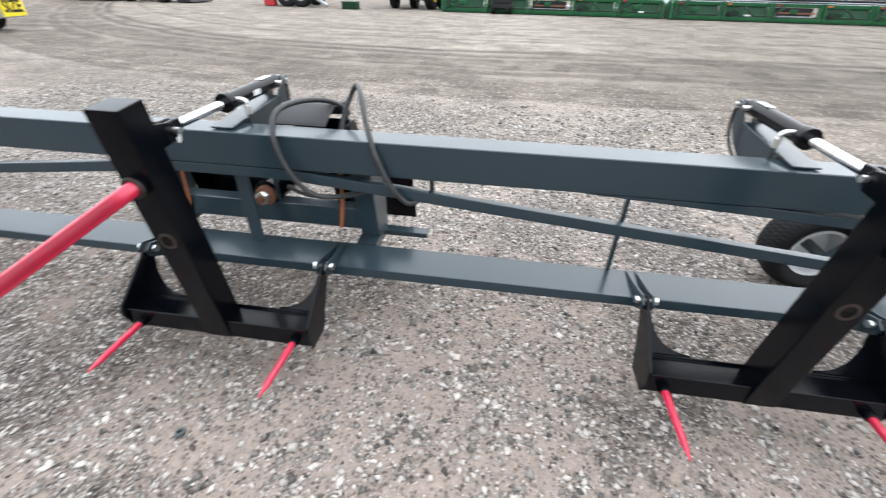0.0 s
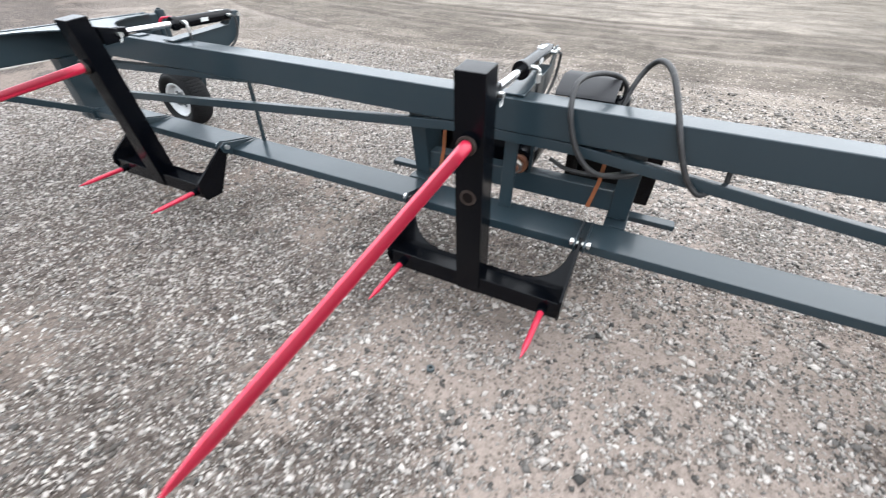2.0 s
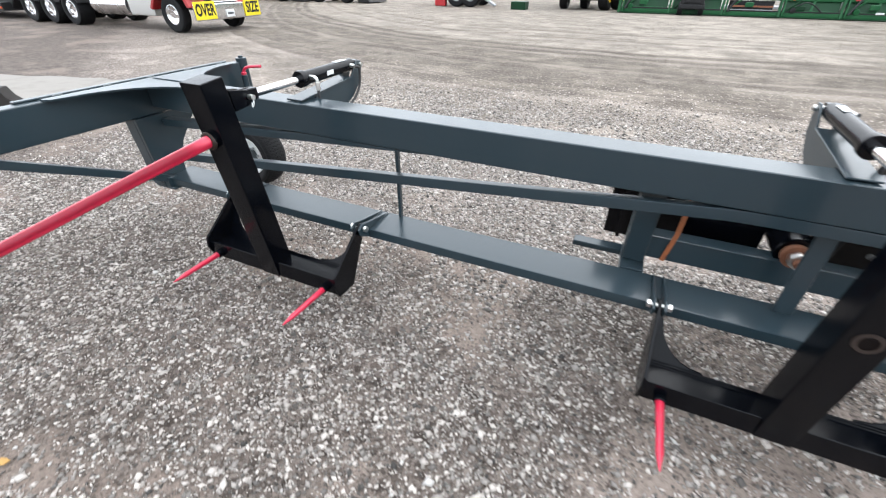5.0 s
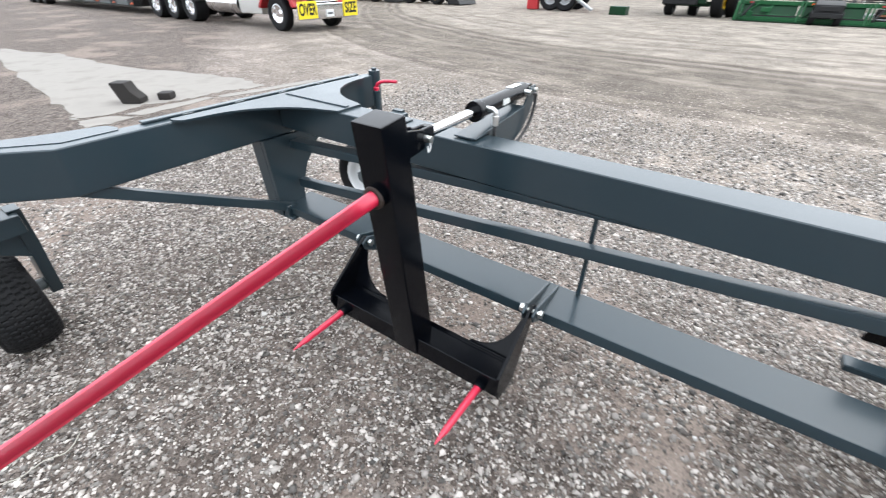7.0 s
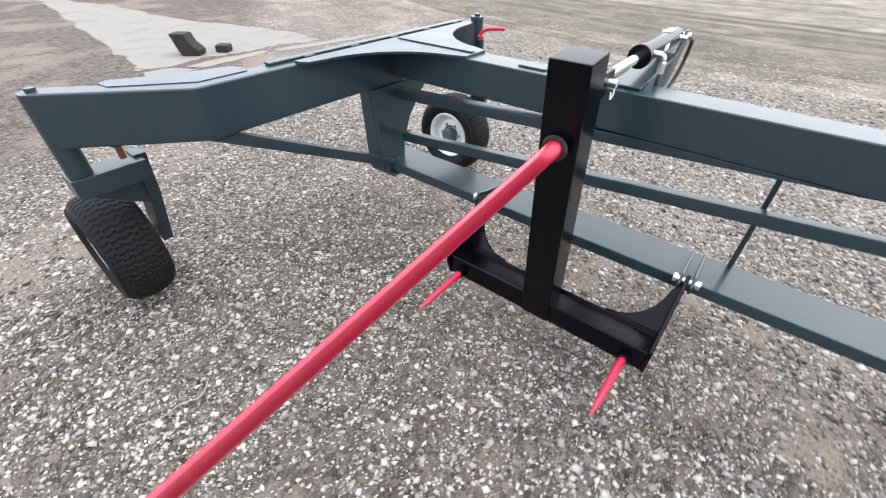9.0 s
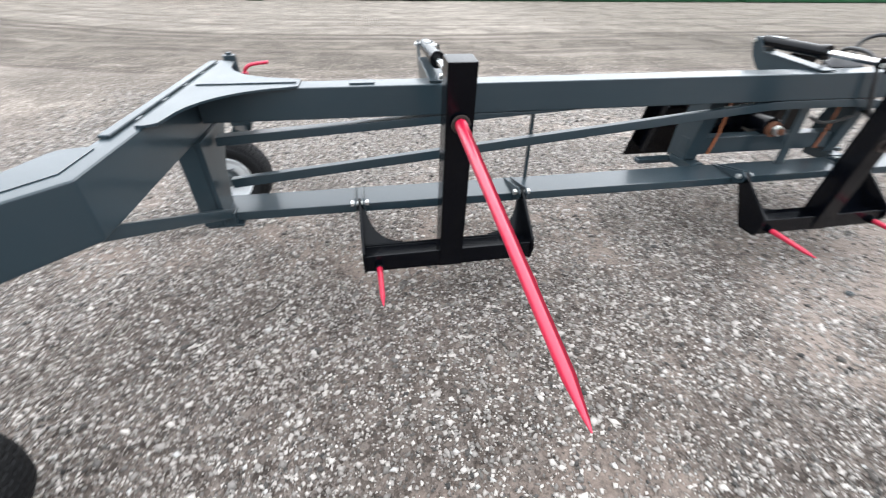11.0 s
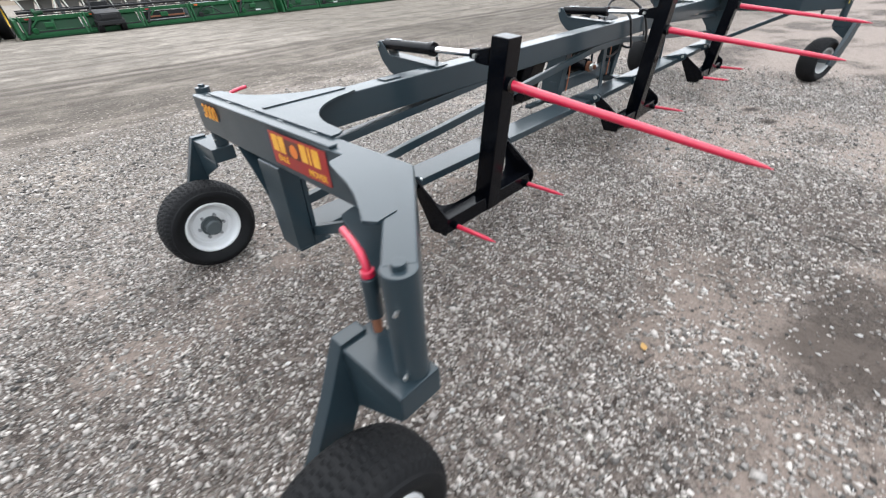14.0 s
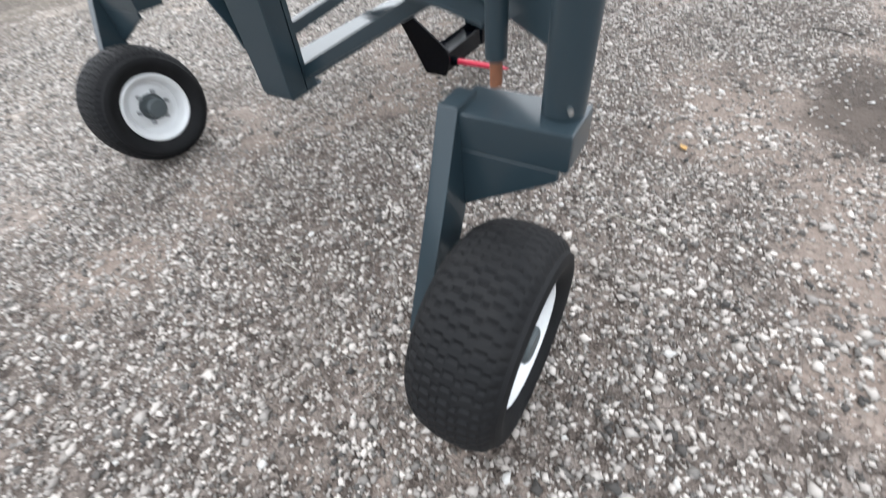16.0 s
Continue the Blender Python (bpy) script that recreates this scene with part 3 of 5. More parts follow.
def end_frame(mirror):
    x0, x1 = -END_X - 0.05, -END_X + 0.05
    out = (0.06, -0.05) if mirror else (0.0, 0.0)      # this end arm reaches a little further
    plan = [(-END_X + 0.060, 1.25), (-END_X - 0.022, 1.25), (-END_X - 0.05, -0.515), (-4.072 - out[0], -0.898 + out[1]), (-4.006 - out[0], -0.952 + out[1]), (-END_X + 0.05, -0.545)]
    cross = part("cross_beam", flip(rounded(prism(B(), plan, "z", BEAM_Z0, BEAM_Z1), 0.011, 3), mirror), GREY, mover, "kinked grey rectangular tube across the end")
    # flat gusset plate on top of the tee, with hollow curved sides
    z = BEAM_Z1
    near = [(-3.145, 0.448)] + arc(-3.13, -0.02, 0.452, 100, 178, 12) + [(-3.592, -0.075), (-3.622, -0.098)]
    far = [(p[0], 1.05 - p[1]) for p in near][::-1]
    outline = near + [(x1 - 0.02, -0.10), (x1 - 0.02, 1.15)] + far
    part("gusset_plate", flip(prism(B(), outline, "z", z, z + 0.010), mirror), GREY, cross, "flat plate with curved cut-outs")
    part("gusset_rib", flip(rounded(box(B(), -3.63, -3.16, 0.512, 0.538, z + 0.010, z + 0.016), 0.002, 1), mirror), GREY, cross)
    part("top_strip", flip(rounded(box(B(), x0 + 0.004, x0 + 0.042, -0.20, 1.16, z, z + 0.012), 0.003, 1), mirror), GREY, cross)
    for k in range(5):
        part("weld_slot", flip(rounded(box(B(), x0 + 0.056, x0 + 0.066, -0.03 + 0.27 * k, 0.02 + 0.27 * k, z + 0.008, z + 0.0125), 0.001, 1), mirror), HUB, cross)
    # plate over the kink
    kink = [(-3.739, -0.285), (-3.70, -0.30), (-3.70, -0.50), (-3.885, -0.74), (-3.955, -0.748), (-3.976, -0.712), (-3.936, -0.645), (-3.898, -0.572), (-3.866, -0.492), (-3.842, -0.41), (-3.818, -0.33), (-3.80, -0.30)]
    part("kink_plate", flip(prism(B(), kink, "z", z - 0.008, z + 0.003), mirror), GREY, cross)
    part("kink_plate", flip(prism(B(), kink, "z", BEAM_Z0 - 0.010, BEAM_Z0), mirror), GREY, cross)
    # leg that drops to the lower beam
    outline = [(0.30, BEAM_Z0), (0.325, LOW_Z - 0.06), (0.50, LOW_Z - 0.06), (0.512, BEAM_Z0)]
    leg = part("leg", flip(rounded(prism(B(), outline, "x", x0 + 0.004, x0 + 0.100), 0.005, 1), mirror), GREY, mover, "tapered boxed grey leg", smooth=False)
    edge = [(0.745, BEAM_Z0), (0.63, 0.805), (0.545, 0.70), (0.512, 0.62), (0.50, LOW_Z - 0.06)]
    part("leg_web", flip(prism(B(), [(0.30, BEAM_Z0), (0.325, LOW_Z - 0.06)] + edge[::-1], "x", x0 + 0.102, x0 + 0.125), mirror), GREY, leg, smooth=False)
    part("leg_flange", flip(prism(B(), edge[:4] + [(y + 0.016, z + 0.006) for y, z in edge[3::-1]], "x", x0 + 0.015, x0 + 0.125), mirror), GREY, leg, smooth=False)
    part("leg_foot", flip(rounded(box(B(), x0 + 0.012, x0 + 0.20, 0.33, 0.50, LOW_Z - 0.075, LOW_Z - 0.058), 0.004, 1), mirror), GREY, mover)
    part("diagonal_brace", flip(rounded(sweep(B(), [(-3.60, 0.40, LOW_Z - 0.025), (-3.69, -0.56, BEAM_Z0 + 0.03)], oblong(0.05, 0.05)), 0.006), mirror), GREY, mover)
    part("brace_plate", flip(rounded(box(B(), -3.64, -3.57, 0.33, 0.41, LOW_Z - 0.066, LOW_Z + 0.01), 0.004, 1), mirror), GREY, mover)


def king_pin(x, y, top, low, r=0.044):
    tube = part("king_pin_tube", rounded(rod(B(), (x, y, low), (x, y, top), r, n=32), 0.006, 2), GREY, mover, "upright round grey pivot tube")
    part("pin_cap", rounded(rod(B(), (x, y, top), (x, y, top + 0.014), 0.018, n=18), 0.003, 2), GREY, tube)
    for dz in (0.09, 0.30):
        part("grease_nipple", rod(B(), (x - r * 0.85, y - r * 0.5, top - dz), (x - r * 0.85 - 0.012, y - r * 0.5 - 0.008, top - dz), 0.005, n=8), ZINC, tube)
    return tube


def tyre_mesh():
    """One continuous skin whose tread blocks stand proud of staggered grooves."""
    bm = B()
    w, R, r, n = 0.128, 0.294, 0.166, 224
    side = [(r, -0.088), (r + 0.012, -0.100), (r + 0.030, -0.118), (r + 0.055, -w), (R - 0.058, -w - 0.001), (R - 0.044, -0.122)]
    across = [-0.112 + 0.224 * i / 54 for i in range(55)]
    rings = [[(a, b)] * n for a, b in side]
    for y in across:
        crown = R - 0.002 - 1.3 * y * y - 75.0 * y ** 4 - (0.004 if abs(y) > 0.1 else 0)
        row = int((y + 0.112) / 0.0249)
        u = ((y + 0.112) % 0.0249) / 0.0249
        ring = []
        for i in range(n):
            v = (i / n * 56 + (0.5 if row % 2 else 0) + (0.35 * u if row % 2 else -0.35 * u)) % 1
            cut = v < 0.2 or u < 0.16
            ring.append((crown - (0.0058 if cut else 0), y))
        rings.append(ring)
    rings += [[(a, -b)] * n for a, b in side[::-1]]
    made = [[bm.verts.new((p[0] * math.cos(2 * math.pi * i / n), p[1], p[0] * math.sin(2 * math.pi * i / n))) for i, p in enumerate(ring)] for ring in rings]
    for r0, r1 in zip(made, made[1:]):
        for i in range(n):
            j = (i + 1) % n
            bm.faces.new((r0[i], r0[j], r1[j], r1[i]))
    return bm


def rim_mesh():
    bm = B()
    # outer flange, well, dished centre; open side towards -y
    lathe(bm, [(0.150, 0.095), (0.168, 0.100), (0.168, 0.088), (0.150, 0.080), (0.138, 0.03), (0.142, -0.06), (0.152, -0.086), (0.170, -0.090), (0.172, -0.100), (0.163, -0.105), (0.152, -0.098), (0.142, -0.088), (0.128, -0.050), (0.110, -0.040), (0.092, -0.046), (0.060, -0.050), (0.0, -0.050)], 48)
    return bm


TYRE, RIM = mesh_from("tyre", tyre_mesh(), RUBBER), mesh_from("rim", rim_mesh(), RIMWHITE)


def castor(px, py, top, side, trail=0.262, shift=0.03, turn=0.0):
    """A one-armed castor trailing towards -x before it is turned about its pin; the arm stands on the side +y or -y."""
    swing = Matrix.Translation((px, py, 0)) @ Matrix.Rotation(radians(turn), 4, "Z") @ Matrix.Translation((-px, -py, 0))
    s = side
    wx, wy, wz = px - trail, py + s * shift, 0.296
    ay = wy + s * 0.165
    fork = part("castor_fork", rounded(box(B(), px - 0.085, px + 0.050, min(py - s * 0.050, ay + s * 0.03), max(py - s * 0.050, ay + s * 0.03), top - 0.088, top), 0.009), GREY, mover, "welded one-armed grey castor fork")
    # arm from the head down to the axle, with a web plate under the head
    outline = [(px + 0.005, top + 0.012), (px - 0.085, top + 0.012), (px - 0.165, top - 0.17), (wx - 0.095, wz - 0.03), (wx + 0.03, wz - 0.06), (px - 0.045, top - 0.20)]
    part("arm", rounded(prism(B(), outline, "y", ay, ay + s * 0.052), 0.006), GREY, fork)
    web = [(py - s * 0.03, top - 0.088), (py - s * 0.03, top - 0.115), (ay + s * 0.004, top - 0.255), (ay + s * 0.004, top - 0.088)]
    part("web", rounded(prism(B(), web, "x", px - 0.082, px - 0.070), 0.003, 1), GREY, fork)
    part("axle", rod(B(), (wx, ay + s * 0.03, wz), (wx, wy - s * 0.05, wz), 0.032, n=20), HUB, fork)
    face = Matrix.Identity(4) if s > 0 else Matrix.Rotation(math.pi, 4, "Z")
    tyre = new("tyre", TYRE)
    tagged(tyre, "black flotation tyre with blocky turf tread")
    rim = new("rim", RIM)
    tagged(rim, "white painted steel rim")
    for o in (tyre, rim):
        o.parent = fork
        o.matrix_parent_inverse = fork.matrix_world.inverted()
        o.matrix_basis = Matrix.Translation((wx, wy, wz)) @ face @ Matrix.Diagonal((1, 0.94, 1, 1))
    hub = B()
    lathe(hub, [(0.0, -0.105), (0.042, -0.105), (0.050, -0.098), (0.052, -0.052), (0.068, -0.050)], 28, Matrix.Translation((wx, wy, wz)) @ face)
    part("hub", hub, HUB, fork, "round grey hub cap")
    for i in range(6):
        a = 2 * math.pi * i / 6
        c = Vector((0.078 * math.cos(a), 0, 0.078 * math.sin(a)))
        bm = rod(B(), c + Vector((0, -0.066, 0)), c + Vector((0, -0.048, 0)), 0.011, n=6)
        bmesh.ops.transform(bm, matrix=Matrix.Translation((wx, wy, wz)) @ face, verts=bm.verts[:])
        part("wheel_nut", bm, FARGREY, fork)
    if turn:
        fork.matrix_basis = swing @ fork.matrix_basis


def lock_pin(x, y, z, hx, hy, drop=0.17):
    """A red cranked pin with its socket."""
    path = spline([(x, y, z - 0.05), (x, y, z - 0.02), (x + hx * 0.012, y + hy * 0.012, z + 0.005), (x + hx * 0.04, y + hy * 0.04, z + 0.022), (x + hx * 0.09, y + hy * 0.09, z + 0.028), (x + hx * 0.15, y + hy * 0.15, z + 0.03)], 6)
    pin = part("lock_pin", sweep(B(), path, circle(0.0108, 12), up=Vector((0.3, 0.9, 0.2))), RED, mover, "red cranked steel locking pin")
    part("pin_collar", rounded(rod(B(), (x, y, z - 0.035), (x, y, z - 0.014), 0.019, n=16), 0.003, 1), RED, pin)
    part("pin_socket", rounded(rod(B(), (x, y, z - drop), (x, y, z - 0.035), 0.023, n=18), 0.003, 1), GREY, pin)
    part("pin_tip", rod(B(), (x, y, z - drop - 0.055), (x, y, z - drop), 0.0135, n=12), RUST, pin)


long_members()
for mirror in (False, True):
    end_frame(mirror)
    s = 1 if mirror else -1
    kx, ky = (4.085, -1.005) if mirror else (-4.041, -0.926)
    king_pin(kx, ky, 1.116, 0.79)
    king_pin(s * 3.645, 1.253, 1.146, 0.80, 0.040)
    castor(kx, ky, 0.79, 1 if not mirror else -1, 0.24 if mirror else 0.245, turn=-22 if mirror else 0)
    castor(s * 3.65, 1.253, 0.80, 1 if not mirror else -1, 0.32 if mirror else 0.225, -0.11 if mirror else 0.105)
    lock_pin(s * 4.022, -0.768, 1.035, -s * 0.25, 0.97)
    lock_pin(s * 3.555, 1.17, 1.075, -s * 0.95, 0.3, 0.27)


# ---------- spear arms ----------
def spear_arm(cx, sway, lean, rise):
    """lean: how far the top stands towards the spear side; rise: its height over the usual."""
    post = part("spear_arm", rounded(prism(B(), [(0.046, 0.245), (-0.056 - lean, 1.332 + rise), (0.060 - lean, 1.345 + rise), (0.171, 0.245)], "x", cx - 0.0625, cx + 0.0625), 0.007, 2), BLACK, mover, "upright black square tube carrying a bale spear")
    u = [(0.050, 0.248), (0.058, 0.248), (0.058, 0.310), (0.182, 0.310), (0.182, 0.248), (0.190, 0.248), (0.190, 0.334), (0.182, 0.334), (0.182, 0.320), (0.058, 0.320), (0.058, 0.348), (0.050, 0.348)]
    part("channel", rounded(prism(B(), u, "x", cx - 0.462, cx + 0.462), 0.0025, 1), BLACK, post, "open black steel channel")
    for s in (-1, 1):
        x = cx + s * 0.468
        outline = [(0.040, 0.372), (0.028, 0.318), (0.058, 0.232), (0.185, 0.232), (0.240, 0.34), (0.338, 0.515), (0.336, 0.55), (0.305, 0.565), (0.272, 0.545)]
        part("end_plate", rounded(prism(B(), outline, "x", x - 0.007, x + 0.007), 0.002, 1), BLACK, post)
        # curved gusset that leans back along the end plate
        fillet = [(x - s * 0.006, 0.515), (x - s * 0.006, 0.322), (x - s * 0.22, 0.322), (x - s * 0.22, 0.330)] + [(x - s * (0.205 - 0.175 * math.sin(t)), 0.332 + 0.183 * (1 - math.cos(t))) for t in (0.2, 0.4, 0.6, 0.8, 1.0, 1.2, 1.4)]
        gusset = prism(B(), fillet, "y", 0.1915, 0.199)
        for v in gusset.verts:
            v.co.y += (v.co.z - 0.322) * 0.56
        part("gusset", gusset, BLACK, post, smooth=False)
        # hinge ears on the lower beam
        for d in (-0.022, 0.022):
            ear = [(0.575, LOW_Z + 0.006), (0.35, LOW_Z + 0.05), (0.30, 0.57), (0.262, 0.545), (0.275, 0.505), (0.34, LOW_Z - 0.04), (0.36, LOW_Z + 0.001)]
            part("hinge_ear", rounded(prism(B(), ear, "x", x + s * 0.0 + d - 0.005, x + d + 0.005), 0.002, 1), GREY, mover)
        bolt = part("hinge_bolt", rod(B(), (x - 0.046, 0.305, 0.537), (x + 0.046, 0.305, 0.537), 0.010, n=12), ZINC, mover, "zinc plated hinge bolt")
        for e in (-1, 1):
            part("bolt_head", rod(B(), (x + e * 0.034, 0.305, 0.537), (x + e * 0.048, 0.305, 0.537), 0.018, n=6), ZINC, bolt)
        # short stabiliser spike
        bx = cx + s * 0.392
        part("spike_collar", rounded(rod(B(), (bx, 0.05, 0.284), (bx, 0.020, 0.284), 0.024, n=16), 0.003, 1), BLACK, post)
        sp = B()
        rod(sp, (bx, 0.03, 0.284), (cx + s * 0.389, -0.21, 0.284), 0.0165, 0.0135, 14)
        rod(sp, (cx + s * 0.389, -0.21, 0.284), (cx + s * 0.388, -0.275, 0.284), 0.0135, 0.0025, 14)
        part("short_spike", sp, RED, post, "short red steel spike")
    # main spear with its boss and the spare hole below
    part("spear_boss", rounded(rod(B(), (cx, 0.0, 1.085 - lean * 0.2), (cx, -0.058 - lean * 0.7, 1.081 - lean * 0.3), 0.041, n=28), 0.006, 2), BLACK, post)
    part("boss_ring", rounded(lathe(B(), [(0.0285, -0.006), (0.039, -0.006), (0.041, 0.0), (0.041, 0.010)], 28, Matrix.Translation((cx, -0.058 - lean * 0.7, 1.081 - lean * 0.3))), 0.001, 1), BOSS, post)
    sp = B()
    a, b, c = Vector((cx, -0.04 - lean * 0.7, 1.082 - lean * 0.3)), Vector((cx + sway * 0.9, -1.255, 0.942 - lean * 0.75)), Vector((cx + sway, -1.372, 0.928 - lean * 0.85))
    rod(sp, a, a.lerp(b, 0.13), 0.0275, 0.0255, 24)
    rod(sp, a.lerp(b, 0.13), b, 0.0255, 0.0168, 24)
    rod(sp, b, b.lerp(c, 0.75), 0.0168, 0.0075, 24)
    rod(sp, b.lerp(c, 0.75), c, 0.0075, 0.002, 24)
    bmesh.ops.remove_doubles(sp, verts=sp.verts[:], dist=0.0008)
    part("bale_spear", sp, RED, post, "long tapered red bale spear")
    ring = lathe(B(), [(0.024, -0.022), (0.036, -0.022), (0.038, -0.012), (0.038, 0.0)], 24, Matrix.Translation((cx, 0.004, 0.83)))
    part("spare_socket", ring, BOSS, post, "bare worn steel ring")
    # solid plug, its near-black rusty brown painting the shade inside the bore
    part("socket_bore", rod(B(), (cx, -0.014, 0.83), (cx, 0.004, 0.83), 0.026, n=20), HOLE, post)
    # ears for the cylinder
    for d in (-0.026, 0.026):
        part("clevis_ear", rounded(prism(B(), [(0.07, 1.262), (0.08, 1.165), (0.17, 1.175), (0.195, 1.215), (0.165, 1.245)], "x", cx + d - 0.006, cx + d + 0.006), 0.002, 1), BLACK, post)


def cylinder(cx, side):
    a, b = Vector((cx + 0.005, 0.168, 1.215)), Vector((cx + 0.005, 1.045, 1.222))
    barrel0 = a.lerp(b, 0.44)
    barrel = part("hydraulic_cylinder", rounded(rod(B(), barrel0, a.lerp(b, 0.97), 0.036, n=28), 0.004, 2), BLACK, mover, "black hydraulic cylinder with a chrome rod")
    part("gland", rounded(rod(B(), a.lerp(b, 0.425), a.lerp(b, 0.47), 0.043, n=28), 0.004, 2), BLACK, barrel)
    part("piston_rod", rod(B(), a.lerp(b, 0.03), a.lerp(b, 0.44), 0.019, n=20), CHROME, barrel, "chrome piston rod")
    cl = B()
    for d in (-0.016, 0.016):
        box(cl, a.x + d - 0.007, a.x + d + 0.007, 0.15, 0.215, 1.19, 1.245)
    box(cl, a.x - 0.022, a.x + 0.022, 0.205, 0.235, 1.192, 1.243)
    part("rod_clevis", rounded(cl, 0.003, 1), BLACK, barrel)
    part("clevis_pin", rod(B(), (a.x - 0.055, 0.172, 1.213), (a.x + 0.055, 0.172, 1.213), 0.0125, n=14), ZINC, barrel)
    part("hairpin_clip", sweep(B(), spline([(a.x + 0.048, 0.172, 1.205), (a.x + 0.052, 0.168, 1.185), (a.x + 0.048, 0.16, 1.17), (a.x + 0.044, 0.165, 1.19)], 5), circle(0.0028, 8), up=Vector((1, 0.2, 0))), ZINC, barrel)
    part("sticker", rounded(box(B(), a.x - 0.018, a.x + 0.014, 0.86, 0.96, 1.2555, 1.2595), 0.001, 1), LABELWHITE, barrel, "white label on the barrel")
    part("sticker", rounded(box(B(), a.x + 0.0355, a.x + 0.0375, 0.74, 0.80, 1.208, 1.232), 0.0005, 1), LABELWHITE, barrel)
    part("rear_clevis", rounded(box(B(), a.x - 0.02, a.x + 0.02, 1.0, 1.075, 1.20, 1.245), 0.006, 2), BLACK, barrel)
    part("rear_pin", rod(B(), (a.x - 0.06, 1.05, 1.222), (a.x + 0.06, 1.05, 1.222), 0.0125, n=14), ZINC, barrel)
    # bracket arms behind the beam
    for d in (-0.042, 0.042):
        outline = [(0.50, BEAM_Z1 + 0.002), (0.505, BEAM_Z1 + 0.010), (0.95, 1.168), (1.02, 1.245), (1.06, 1.245), (1.062, 1.19), (1.03, 1.12), (0.96, 1.055), (0.86, 1.01), (0.602, 0.985), (0.602, BEAM_Z1 + 0.002)]
        part("cylinder_bracket", rounded(prism(B(), outline, "x", a.x + d - 0.005, a.x + d + 0.005), 0.002, 1), GREY, mover)
    part("bracket_cover", rounded(sweep(B(), [(a.x, 0.48, BEAM_Z1 + 0.008), (a.x, 0.945, 1.163)], oblong(0.105, 0.008)), 0.002, 1), GREY, mover)
    # ports, fittings and short hoses
    for y in (0.60, 0.97):
        part("port_fitting", rounded(rod(B(), (a.x + side * 0.03, y, 1.225), (a.x + side * 0.064, y, 1.225), 0.012, n=8), 0.002, 1), ZINC, barrel)
    part("elbow", sweep(B(), spline([(a.x + side * 0.06, 0.60, 1.225), (a.x + side * 0.073, 0.60, 1.217), (a.x + side * 0.075, 0.60, 1.195)], 5), circle(0.0095, 10), up=Vector((0.2, 1, 0))), ZINC, barrel)
    part("swivel_nut", rounded(rod(B(), (a.x + side * 0.075, 0.60, 1.202), (a.x + side * 0.075, 0.60, 1.160), 0.0135, n=6), 0.002, 1), ZINC, barrel)
    part("short_hose", sweep(B(), spline([(a.x + side * 0.075, 0.60, 1.165), (a.x + side * 0.075, 0.60, 1.12), (a.x + side * 0.07, 0.63, 1.05), (a.x + side * 0.06, 0.66, 0.99)], 6), circle(0.0078, 10), up=Vector((0.2, 1, 0.1))), HOSE, barrel)
    part("short_hose", sweep(B(), spline([(a.x + side * 0.075, 0.97, 1.225), (a.x + side * 0.08, 0.995, 1.205), (a.x + side * 0.072, 0.985, 1.10), (a.x + side * 0.06, 0.90, 1.02), (a.x + side * 0.055, 0.70, 0.975)], 6), circle(0.0078, 10), up=Vector((0.2, 1, 0.1))), HOSE, barrel)


for k in (-1, 0, 1):
    spear_arm(k * SPACING + (0.006 if k == 0 else 0), -0.026 if k < 0 else 0.0, *((0.027, -0.015), (0.008, 0.014), (0.010, 0.0))[k + 1])
    cylinder(k * SPACING, -1 if k == 1 else 1)

# marker post with reflectors on the far end beam
part("marker_post", rounded(box(B(), 3.60, 3.73, 0.34, 0.44, BEAM_Z1 + 0.012, 1.755), 0.006), BLACK, mover, "tall black marker post")
part("marker_band", rounded(box(B(), 3.597, 3.733, 0.337, 0.443, 1.757, 1.84), 0.003, 1), ORANGE, mover, "orange reflective band")
part("marker_band", rounded(box(B(), 3.597, 3.733, 0.337, 0.443, 1.842, 1.93), 0.003, 1), YELLOW, mover, "yellow reflective band")
part("reflector", rounded(box(B(), 4.00, 4.06, -1.014, -1.010, 0.985, 1.065), 0.001, 1), YELLOW, mover)


